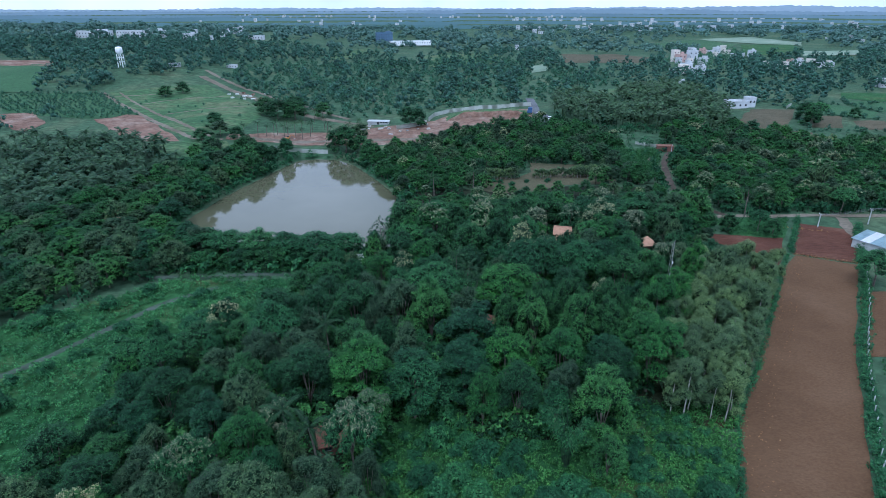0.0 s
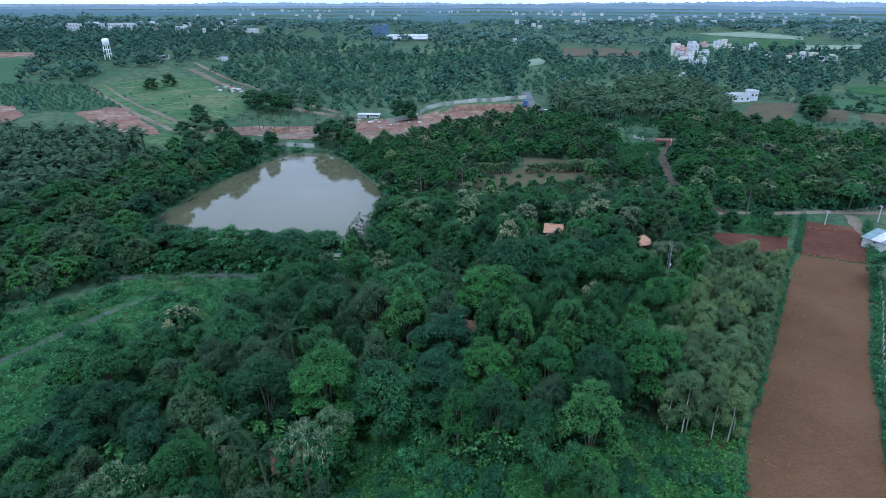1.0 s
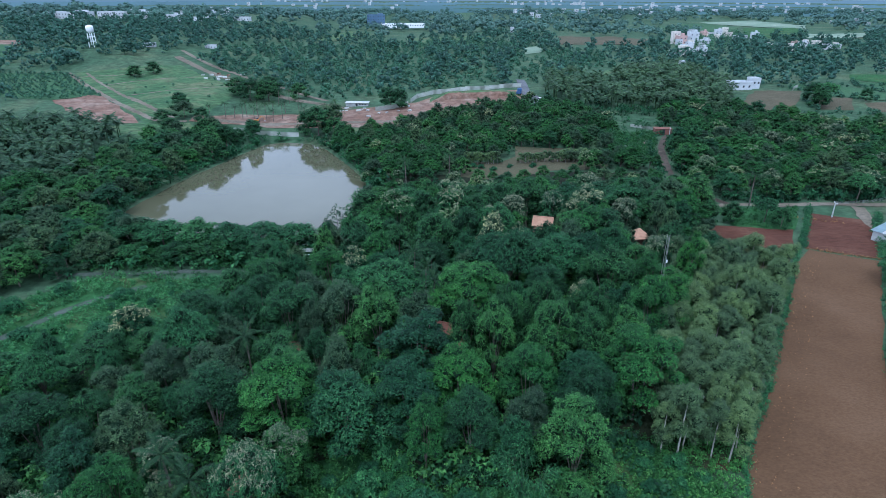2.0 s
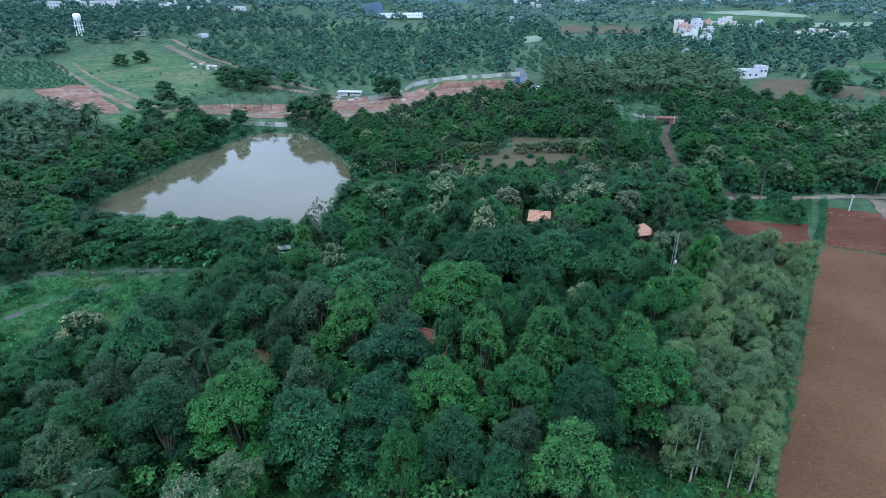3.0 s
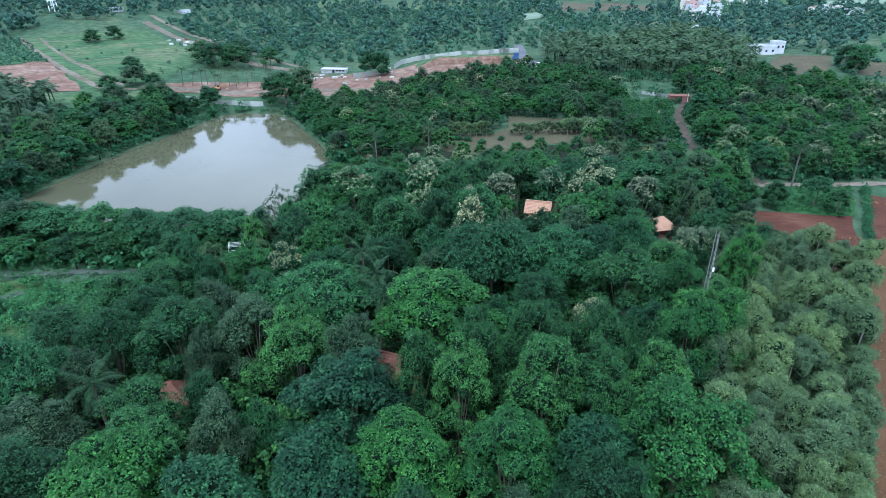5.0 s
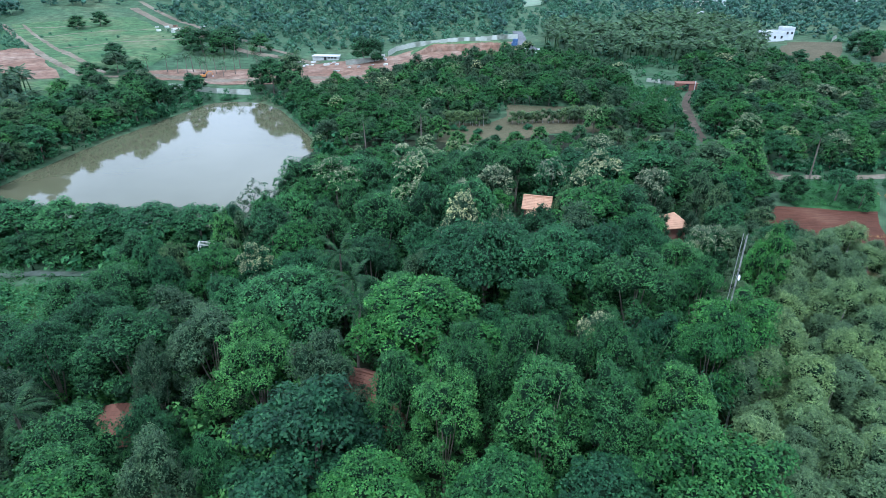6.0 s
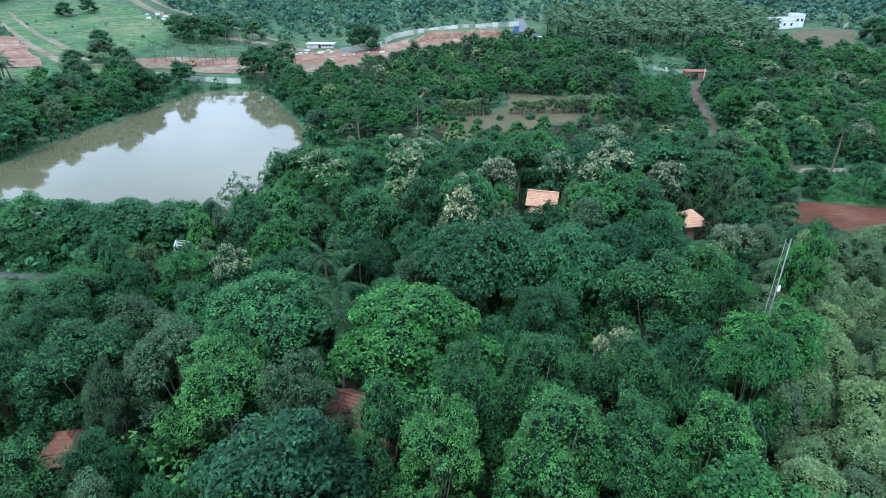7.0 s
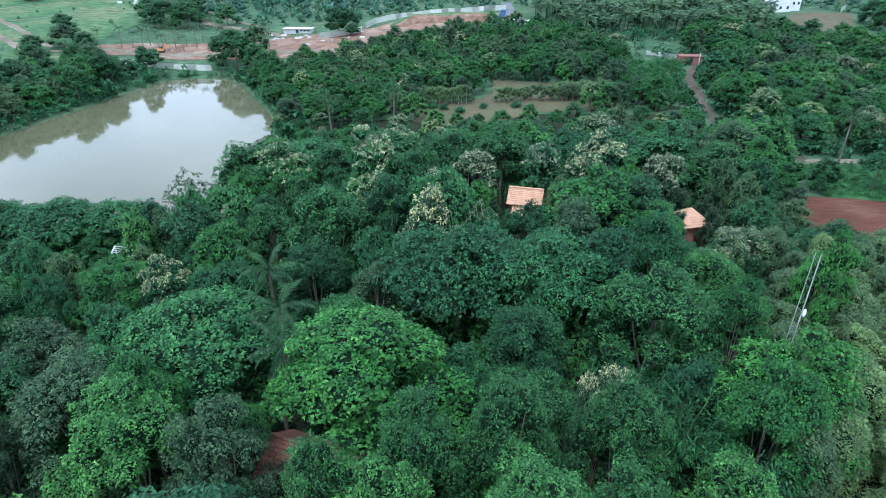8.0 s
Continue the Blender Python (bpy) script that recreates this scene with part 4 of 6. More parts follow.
def spread(poly, gap, sizes, forms, holes=(), keep=1.0, jitter=0.45, tall=(0.8, 1.15), lines=()):
    """Spots over a polygon on a shaken grid."""
    xs, ys = [p[0] for p in poly], [p[1] for p in poly]
    out = []
    for x in np.arange(min(xs), max(xs), gap):
        for y in np.arange(min(ys), max(ys), gap):
            px_, py_ = x + rng.uniform(-jitter, jitter) * gap, y + rng.uniform(-jitter, jitter) * gap
            if rng.random() > keep or not inside(poly, px_, py_) or any(inside(h, px_, py_) for h in holes):
                continue
            if any(near_line(px_, py_, ln, w) for ln, w in lines):
                continue
            s = rng.uniform(*sizes)
            out.append((px_, py_, s, s * rng.uniform(*tall), rng.uniform(0, 6.28), rng.randrange(len(forms))))
    return out


def near_line(x, y, line, width):
    for (ax, ay), (bx, by) in zip(line, line[1:]):
        k = min(1, max(0, ((x - ax) * (bx - ax) + (y - ay) * (by - ay)) / ((bx - ax) ** 2 + (by - ay) ** 2)))
        if math.hypot(x - ax - k * (bx - ax), y - ay - k * (by - ay)) < width:
            return True
    return False


LANE = [(90, 234), (84, 227), (80, 218), (77, 209), (74, 196), (72, 186), (71, 178)]
EAST_ROAD = [(60, 154), (77, 157.5), (95, 158.5), (122, 157), (160, 165)]
CORN = [(12.5, 198.5), (23, 194.5), (30, 203), (31, 213), (44, 210.5), (57, 204), (54.5, 192), (46, 188), (36, 187), (25, 178.5), (12, 185)]
WEEDY = [(60, 231), (81, 231), (74, 197), (60, 199)]
def wood_trees(poly, gap, wide, tall, kinds, holes=(), lines=(), blossom=0.0):
    """Single trees over a stretch of woods."""
    for x, y, *_ in spread(poly, gap, (1, 1), MID, holes, 0.94, lines=lines):
        if pond_distance(x, y) < 0.9:
            continue
        w = rng.uniform(*wide)
        tree_at(rng.choice(kinds), x, y, w, w * rng.uniform(*tall), rng, rng.random() < blossom)


wood_trees([(-15, 184), (62, 187), (70, 200), (72, 226), (62, 262), (40, 272), (22, 264), (3, 259), (-12, 243), (-34, 232), (-33, 224), (-23, 204)], 4.2, (2.0, 3.1), (1.9, 2.3),
           ("lime", "lime", "acacia", "grey", "grey", "mango", "acacia"), (CORN, WEEDY), ((LANE, 3.4),), 0.07)
wood_trees([(70, 161), (130, 161), (190, 176), (200, 240), (150, 234), (122, 258), (92, 262), (86, 236), (77, 205)], 4.5, (2.2, 3.4), (1.9, 2.4),
           ("lime", "acacia", "grey", "lime", "grey", "acacia", "teak"), (), ((LANE, 3.0), (EAST_ROAD, 1.8)), 0.17)
wood_trees([(-130, 96), (-88, 99), (-77, 107), (-64, 123), (-56, 137), (-70, 141), (-76, 147), (-75.5, 160), (-74.5, 172), (-72, 188), (-67, 206), (-63.5, 220), (-61, 233), (-76, 242), (-92, 226), (-100, 190), (-112, 160), (-130, 150)],
           4.7, (2.6, 4.2), (1.6, 2.2), ("mango", "acacia", "acacia", "grey", "grey", "teak", "lime"))
# low growth between and in front of these woods
LOW = [simple_crown(360 + i, 1.5, 2.0, 0.2, 4, 0.8, 40, 0.62, 0.9, 0.2, False) for i in range(3)]
low = spread([(-17, 190), (62, 187), (84, 205), (92, 240), (62, 262), (40, 272), (22, 264), (3, 259), (-12, 240), (-30, 228), (-24, 206)], 3.0, (0.5, 1.0), LOW, (CORN,), 0.75, lines=((LANE, 2.2),))
low += spread([(76, 161), (130, 161), (190, 176), (200, 240), (150, 234), (122, 258), (92, 262), (86, 236), (77, 205)], 3.6, (0.6, 1.1), LOW, (), 0.7, lines=((LANE, 2.2), (EAST_ROAD, 2)))
low += spread([(-130, 96), (-88, 99), (-77, 107), (-64, 123), (-56, 137), (-70, 141), (-76, 147), (-76, 160), (-75, 172), (-72, 188), (-67, 206), (-63.5, 220), (-61, 233), (-76, 243), (-92, 226), (-100, 190), (-112, 160), (-130, 150)], 3.2, (0.6, 1.2), LOW, (), 0.7)
shore = []
for (ax, ay), (bx, by) in zip(POND, POND[1:] + POND[:1]):
    k = int(math.hypot(bx - ax, by - ay) / 0.9)
    for i in range(k):
        f = (i + rng.random()) / k
        x, y, s = ax + (bx - ax) * f + rng.uniform(-4, 4), ay + (by - ay) * f + rng.uniform(-4, 4), rng.uniform(0.7, 1.6)
        if pond_distance(x, y) > 0.2 and not (-62 < x < -38 and y > 226 and rng.random() < 0.6):
            shore.append((x, y, s, s * rng.uniform(0.8, 1.5), rng.uniform(0, 6.28), rng.randrange(3)))
for (ax, ay), (bx, by) in zip(LANE, LANE[1:]):
    k = int(math.hypot(bx - ax, by - ay) * 1.6)
    for i in range(k):
        f, s, off = (i + rng.random()) / k, rng.uniform(0.5, 1.1), rng.uniform(2.0, 4.6) * rng.choice((-1, 1, 1))
        low.append((ax + (bx - ax) * f + off, ay + (by - ay) * f, s, s * rng.uniform(0.8, 1.3), rng.uniform(0, 6.28), rng.randrange(3)))
for (ax, ay), (bx, by) in zip(EAST_ROAD[1:], EAST_ROAD[2:]):
    k = int(math.hypot(bx - ax, by - ay) * 1.8)
    for i in range(k):
        f, s = (i + rng.random()) / k, rng.uniform(0.5, 1.2)
        low.append((ax + (bx - ax) * f, ay + (by - ay) * f + rng.uniform(1.9, 6.0), s, s * rng.uniform(0.8, 1.4), rng.uniform(0, 6.28), rng.randrange(3)))
low += spread([(40, 263), (62, 256), (92, 254), (98, 264), (62, 268), (48, 282)], 2.4, (0.5, 1.3), LOW, (), 0.85, lines=((LANE, 2.5),))
low += spread([(57, 120), (62, 134), (68, 144), (74, 156), (64, 156), (56, 138), (53, 122)], 1.8, (0.4, 1.0), LOW, (), 0.8)
wood_trees([(57, 121), (61, 131), (67, 143.5), (73, 153), (66, 157), (57, 140), (53, 124)], 3.9, (1.6, 2.7), (1.9, 2.4), ("grey", "lime", "mango"))
wood_trees([(59, 187), (69, 186), (71, 193), (62, 198)], 3.6, (1.6, 2.4), (1.6, 2.2), ("grey", "lime", "acacia"))
merge("low_growth", LEAF["shrub"], "low bushy growth between the trees and along the pond", "undergrowth", low + shore, LOW)
# the dam's bank
for x in np.arange(-62, -24, 3.4):
    tree_at(rng.choice(("mango", "rain", "acacia")), float(x) + rng.uniform(-0.8, 0.8), 128.6 + rng.uniform(-0.9, 0.9), rng.uniform(2.4, 3.4), rng.uniform(3.8, 5.4), rng)
merge("bank_growth", LEAF["rain"], "dense low growth down the dam's bank", "undergrowth",
      spread([(-66, 124.5), (-28, 125), (-22, 128), (-19, 132), (-19, 138), (-50, 140), (-66, 146)], 1.7, (0.7, 1.4), LOW, (), 0.85), LOW)
# coconut groves
palms = spread([(-215, 225), (-130, 238), (-100, 222), (-96, 190), (-108, 160), (-150, 150), (-215, 180)], 5.2, (0.95, 1.2), PALM_FORMS, tall=(0.6, 0.85))
merge("coconut_grove", LEAF["palm"], "coconut grove with muted green fronds", "palms", palms, PALM_FORMS)
GLADE = [(66, 326), (70, 336), (93, 378), (113, 394), (117, 376), (82, 326)]
palms = spread([(50, 278), (62, 264), (98, 262), (122, 262), (138, 300), (146, 385), (110, 372), (70, 345), (52, 320)], 4.9, (1.0, 1.3), PALM_FORMS, (GLADE,), 0.9, tall=(0.5, 0.78))
merge("coconut_grove", LEAF["palm"], "dense coconut grove above the lane", "palms", palms, PALM_FORMS)
woods = spread([(-215, 225), (-130, 238), (-100, 222), (-96, 190), (-108, 160), (-150, 150), (-215, 180)], 8, (0.5, 0.8), FAR, (), 0.8)
woods += spread([(50, 278), (62, 264), (98, 262), (122, 262), (138, 300), (146, 385), (110, 372), (70, 345), (52, 320)], 9, (0.4, 0.7), FAR, (), 0.8)
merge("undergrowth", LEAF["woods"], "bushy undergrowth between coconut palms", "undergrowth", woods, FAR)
# the band behind the coconut grove, and woods at the sides
woods = spread([(-330, 150), (-215, 175), (-215, 228), (-300, 270), (-360, 240)], 8, (0.9, 1.4), FAR, (), 0.9)
woods += spread([(-150, 92), (-150, 150), (-215, 180), (-260, 150), (-200, 60)], 7, (0.9, 1.3), FAR, (), 0.9)
woods += spread([(170, 160), (330, 190), (330, 300), (290, 295), (206, 280), (222, 236), (222, 180)], 8, (0.9, 1.4), FAR, (), 0.85)
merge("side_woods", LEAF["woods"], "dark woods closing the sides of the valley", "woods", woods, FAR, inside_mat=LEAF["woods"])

OPEN = [
    [(-198, 351), (-153, 388), (-95, 320), (-90, 268), (-108, 240), (-151, 294)], [(-258, 345), (-198, 351), (-150, 294), (-172, 282), (-226, 299)],
    [(-128, 240), (-94, 252), (-86, 236), (-88, 226), (-108, 222)], [(-170, 282), (-150, 293), (-122, 254), (-142, 249)], [(-222, 293), (-209, 301), (-186, 275), (-187, 259), (-207, 273)],
    [(-345, 458), (-288, 458), (-238, 347), (-265, 345), (-330, 425)], [(-100, 248), (-34, 246), (-13, 243), (22, 263), (42, 275), (52, 318), (46, 325), (0, 318), (-40, 290), (-98, 266)],
    [(124, 262), (174, 302), (232, 370), (300, 380), (290, 300), (198, 272), (180, 240), (150, 236), (132, 250)], [(113, 655), (226, 662), (205, 600), (150, 575), (100, 610)],
    [(222, 830), (348, 985), (392, 990), (437, 800), (450, 700), (430, 662), (330, 640), (300, 690)], [(-121, 585), (-99, 742), (-80, 691), (-101, 583)], [(50, 278), (98, 262), (122, 262), (138, 300), (146, 385), (110, 372), (70, 345), (52, 320)],
    [(166, 462), (196, 462), (230, 540), (290, 600), (296, 690), (262, 690), (200, 575), (180, 555)], [(250, 490), (326, 510), (326, 545), (280, 545)], [(75, 345), (120, 375), (132, 398), (100, 400)], [(134, 296), (160, 296), (166, 330), (138, 332)],
]
for field in ([(371, 958), (467, 993), (471, 854), (401, 800)], [(376, 828), (433, 811), (399, 721), (334, 630), (298, 637)], [(379, 683), (452, 699), (409, 634), (347, 624)],
              [(112, 641), (168, 643), (190, 605), (170, 547), (100, 549)], [(65, 519), (81, 537), (77, 488), (62, 474)], [(70, 336), (93, 378), (113, 394), (117, 376), (82, 332)]):
    OPEN += [[(x * k, y * k) for x, y in field] for k in (1.0, 0.96, 0.92)]
ROAD_IN = [(-175, 430), (-153, 395), (-127, 366), (-103, 339), (-60, 297), (-36, 283)]
ROAD_N = [(45, 345), (44, 318), (43, 300), (47, 283), (45, 270)]
bush = spread([(-160, 420), (-100, 345), (-50, 300), (0, 322), (48, 330), (70, 350), (110, 400), (120, 480), (40, 600), (-60, 600), (-140, 520)], 6.6, (0.5, 1.2), BUSH, OPEN, 0.9, lines=((ROAD_IN, 5), (ROAD_N, 5)))
bush += spread([(-196, 350), (-153, 385), (-95, 318), (-93, 270), (-108, 244), (-151, 294)], 9, (0.15, 0.5), BUSH, (), 0.35)
bush += spread([(-258, 345), (-198, 349), (-153, 295), (-170, 284), (-224, 300)], 3.6, (0.35, 0.6), BUSH, (), 0.9, 0.2)
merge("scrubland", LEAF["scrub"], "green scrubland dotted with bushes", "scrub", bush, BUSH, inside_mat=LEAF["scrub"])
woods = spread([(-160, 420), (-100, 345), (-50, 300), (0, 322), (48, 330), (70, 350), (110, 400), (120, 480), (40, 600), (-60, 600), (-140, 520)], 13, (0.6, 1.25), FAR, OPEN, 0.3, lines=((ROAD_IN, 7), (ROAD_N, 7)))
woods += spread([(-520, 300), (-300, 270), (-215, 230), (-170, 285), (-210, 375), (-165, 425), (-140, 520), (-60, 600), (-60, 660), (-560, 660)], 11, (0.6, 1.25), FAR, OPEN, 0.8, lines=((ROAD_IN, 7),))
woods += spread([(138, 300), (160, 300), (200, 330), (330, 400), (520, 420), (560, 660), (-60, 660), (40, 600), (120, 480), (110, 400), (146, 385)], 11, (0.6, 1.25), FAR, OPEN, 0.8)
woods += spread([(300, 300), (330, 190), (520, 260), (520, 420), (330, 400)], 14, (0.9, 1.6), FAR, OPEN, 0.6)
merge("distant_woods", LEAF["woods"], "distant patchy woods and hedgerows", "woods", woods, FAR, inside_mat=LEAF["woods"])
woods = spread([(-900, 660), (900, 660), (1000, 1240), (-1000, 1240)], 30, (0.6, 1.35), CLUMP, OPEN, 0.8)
merge("far_woods", LEAF["far"], "far tree cover of the plain, haze painted into its green", "woods", woods, CLUMP, inside_mat=LEAF["far"])
# ---- houses in the grove ----
def roof_slope(w, run, rise, courses=9, thick=0.09):
    """A pitched slope laid in overlapping tile courses, ribbed along its width; its eave lies on the x axis."""
    bm = bmesh.new()
    ribs = max(6, int(w / 0.32))
    cols = []
    for k in range(ribs * 2 + 1):
        x, up = -w / 2 + w * k / (ribs * 2), 0.035 if k % 2 else 0.0
        col = [bm.verts.new((x, 0, -0.02))]
        for i in range(courses):
            col.append(bm.verts.new((x, run * i / courses, rise * i / courses + thick + up)))
            col.append(bm.verts.new((x, run * (i + 1) / courses - 0.005, rise * (i + 1) / courses + thick * 0.35 + up)))
        cols.append(col)
    for a, b in zip(cols, cols[1:]):
        for j in range(len(a) - 1):
            bm.faces.new((a[j], b[j], b[j + 1], a[j + 1]))
    return bm


def cottage(label, x, y, turn, w, d, tall, rise, mat, lean=0.0, base=None):
    """A tiled cottage: four walls, a gable roof of two slopes, a door, windows, and a lower lean-to roof in front where lean is given."""
    z = float(height(x, y)) if base is None else base
    house = tagged(new("cottage"), label, "house")
    house.matrix_basis = pose(x, y, z, 0, 0, turn)
    t = 0.22
    part("wall", boxes((-w / 2, -d / 2, -0.3, -0.5, -d / 2 + t, tall), (0.5, -d / 2, -0.3, w / 2, -d / 2 + t, tall), (-0.5, -d / 2, 2.05, 0.5, -d / 2 + t, tall)), BRICK, house)
    part("wall", boxes((-w / 2, d / 2 - t, -0.3, w / 2, d / 2, tall)), BRICK, house)
    for s in (-1, 1):
        bm = boxes((s * w / 2 - (t if s > 0 else 0), -d / 2 + t, -0.3, s * w / 2 + (t if s < 0 else 0), d / 2 - t, tall))
        xs = s * w / 2 - s * t / 2
        v = [bm.verts.new((xs + o, yy, zz)) for o in (-t / 2, t / 2) for yy, zz in ((-d / 2 + t, tall), (d / 2 - t, tall), (0, tall + rise * (1 - 2 * t / d)))]
        for f in ((0, 1, 2), (5, 4, 3), (0, 3, 4, 1), (1, 4, 5, 2), (2, 5, 3, 0)):
            bm.faces.new([v[i] for i in f])
        part("wall", bm, BRICK, house)
    run = d / 2 + 0.45
    up = rise * run / (d / 2)
    for s in (0, 180):
        part("roof", roof_slope(w + 0.8, run, up), mat, house, at=pose(0, 0, 0, 0, 0, s) @ pose(0, -run, tall - (up - rise)))
    part("ridge", boxes((-w / 2 - 0.42, -0.14, tall + rise + 0.03, w / 2 + 0.42, 0.14, tall + rise + 0.2), bevel=0.05), mat, house)
    part("door", boxes((-0.46, -d / 2 + 0.05, 0, 0.46, -d / 2 + 0.11, 2.03)), BRICK, house)
    for s in (-1, 1):
        win = part("window", boxes((s * w * 0.3 - 0.45, -d / 2 - 0.03, 1.0, s * w * 0.3 + 0.45, -d / 2 - 0.004, 2.0)), DARK, house)
        part("sill", boxes((s * w * 0.3 - 0.52, -d / 2 - 0.1, 0.94, s * w * 0.3 + 0.52, -d / 2 - 0.004, 1.0)), CONCRETE, win)
    if lean:
        part("veranda_roof", roof_slope(w * 0.8, lean, lean * 0.42, 6), mat, house, at=pose(0, -d / 2 - lean, tall - 1.55 - lean * 0.42 * 0))
        for s in (-1, 0, 1):
            part("post", boxes((s * w * 0.36 - 0.07, -d / 2 - lean + 0.2, -0.3, s * w * 0.36 + 0.07, -d / 2 - lean + 0.34, tall - 1.5)), BARK, house)
    return house


def hip_hut(label, x, y, turn, w, d, tall, rise, mat):
    """A square hut under a four-sided tiled roof."""
    house = tagged(new("hut"), label, "hut")
    house.matrix_basis = pose(x, y, float(height(x, y)), 0, 0, turn)
    t = 0.2
    for a in ((-w / 2, -d / 2, w / 2, -d / 2 + t), (-w / 2, d / 2 - t, w / 2, d / 2), (-w / 2, -d / 2 + t, -w / 2 + t, d / 2 - t), (w / 2 - t, -d / 2 + t, w / 2, d / 2 - t)):
        part("wall", boxes((a[0], a[1], -0.3, a[2], a[3], tall)), BRICK, house)
    e, courses = 0.55, 8
    bm = bmesh.new()
    for i in range(courses):
        rings = []
        for f, dz in ((i / courses, -0.02), (i / courses, 0.07), ((i + 1) / courses, 0.03)):
            a, b, z = (w / 2 + e) * (1 - f) + 0.02, (d / 2 + e) * (1 - f) + 0.02, tall - rise * e / (w / 2) * 0.6 + (rise + 0.5) * f + dz
            rings.append([bm.verts.new((sx * a, sy * b, z)) for sx, sy in ((-1, -1), (1, -1), (1, 1), (-1, 1))])
        for p, q in zip(rings, rings[1:]):
            for k in range(4):
                bm.faces.new((p[k], p[(k + 1) % 4], q[(k + 1) % 4], q[k]))
        if i == courses - 1:
            bm.faces.new(rings[-1])
    part("roof", bm, mat, house)
    part("window", boxes((-0.5, -d / 2 - 0.03, 1.0, 0.5, -d / 2 - 0.004, 1.9)), DARK, house)
    return house


cottage("two-tiered cottage with terracotta tile roofs among tall trees", 27.3, 131, -14, 3.4, 3.0, 5.5, 1.05, TILE, 2.3)
hip_hut("small hut with a terracotta pyramid roof deep in foliage", 45.8, 127, 12, 3.0, 2.8, 4.4, 1.1, TILE)
cottage("low cottage with weathered brown tile roof under trees", 8.2, 93.2, -22, 5.6, 4.0, 2.9, 1.5, OLD_TILE)
cottage("thatch-brown old hut beside coconut palms", -14.3, 66, 20, 5.0, 3.6, 2.2, 1.4, OLD_TILE)
hip_hut("small brown-roofed hut hidden by dark trees", -16, 91.5, 10, 3.2, 3.0, 2.4, 1.3, OLD_TILE)
hip_hut("little brown shelter at the edge of the clearing", -8, 81, -8, 2.6, 2.6, 2.0, 1.1, OLD_TILE)
hip_hut("red-roofed shelter on the far bank of the pond", -92, 156.5, 15, 4.6, 4.0, 3.4, 1.6, TILE)
store = tagged(new("brick_store"), "low brick-red store with a flat roof beside the lane", "store")
store.matrix_basis = pose(84.3, 231.5, float(height(84.3, 231.5)), 0, 0, -4)
for a in ((-2.9, -1.6, 2.9, -1.4), (-2.9, 1.4, 2.9, 1.6), (-2.9, -1.4, -2.7, 1.4), (2.7, -1.4, 2.9, 1.4)):
    part("wall", boxes((a[0], a[1], -0.4, a[2], a[3], 1.9)), BRICK, store)
part("roof", boxes((-3.1, -1.8, 1.91, 3.1, 1.8, 2.02), bevel=0.02), OLD_TILE, store)
part("door", boxes((-0.5, -1.64, 0, 0.5, -1.605, 1.8)), DARK, store)
part("post", boxes((1.9, -2.3, -0.3, 2.1, -2.1, 2.9), bevel=0.03), CONCRETE, store)


# ---- power line over the plantation's edge ----
def sagging(a, b, sag, n=14):
    a, b = np.array(a, float), np.array(b, float)
    return [tuple(a + (b - a) * k + [0, 0, -4 * sag * k * (1 - k)]) for k in np.linspace(0, 1, n)]


def utility_pole(x, y, tall, turn, label="grey concrete power pole with a crossarm"):
    pole = tagged(new("utility_pole"), label, "power pole", "power poles")
    pole.matrix_basis = pose(x, y, float(height(x, y)), 0, 0, turn)
    part("post", mesh_of("post", *joined([tube([(0, 0, -0.5), (0, 0, tall)], [0.16, 0.1], 8)]), CONCRETE, True), None, pole)
    part("crossarm", boxes((-0.75, -0.06, tall - 0.35, 0.75, 0.06, tall - 0.23)), STEEL, pole)
    for sx in (-0.65, 0, 0.65):
        part("insulator", mesh_of("insulator", *joined([tube([(sx, 0, tall - 0.24), (sx, 0, tall - 0.12), (sx, 0, tall - 0.04)], [0.035, 0.07, 0.03], 6)]), WHITE, True), None, pole)
    return pole


def cables(a, b, za, zb, gap, turn, sag, label, thick=0.02):
    line = tagged(new("power_line"), label, "power line")
    for s in (-1, 0, 1):
        o = (gap * s * math.cos(radians(turn)), gap * s * math.sin(radians(turn)))
        part("wire", mesh_of("wire", *joined([tube(sagging((a[0] + o[0], a[1] + o[1], za), (b[0] + o[0], b[1] + o[1], zb), sag), [thick] * 14, 4)]), WIRE, True), None, line)
    return line


mast = tagged(new("lattice_mast"), "slim pale lattice mast rising out of the trees", "mast")
mast.matrix_basis = pose(39.2, 94.8, float(height(39.2, 94.8)), 0, 0, 20)
MAST = 17.4
for k in range(3):
    g = radians(120 * k)
    part("leg", mesh_of("leg", *joined([tube([(0.26 * math.cos(g), 0.26 * math.sin(g), -0.4), (0.2 * math.cos(g), 0.2 * math.sin(g), MAST)], [0.028, 0.024], 5)]), WIRE, True), None, mast)
for k in range(28):
    z, a = 1.0 + k * 0.58, k % 3
    ends = [(0.25 * math.cos(radians(120 * (a + s))), 0.25 * math.sin(radians(120 * (a + s))), z + 0.5 * s) for s in (0, 1)]
    part("brace", mesh_of("brace", *joined([tube(ends, [0.012, 0.012], 4)]), WIRE, True), None, mast)
part("beacon", mesh_of("beacon", *joined([tube([(0.28, -0.1, 13.0), (0.28, -0.1, 13.15), (0.28, -0.1, 13.35), (0.28, -0.1, 13.5)], [0.06, 0.1, 0.1, 0.06], 8)]), WHITE, True), None, mast, "white lamp housing")
for x, y, tall in ((98, 149.5, 3.8), (112, 151, 4.4), (127, 154, 4.4)):
    utility_pole(x, y, tall, 85)
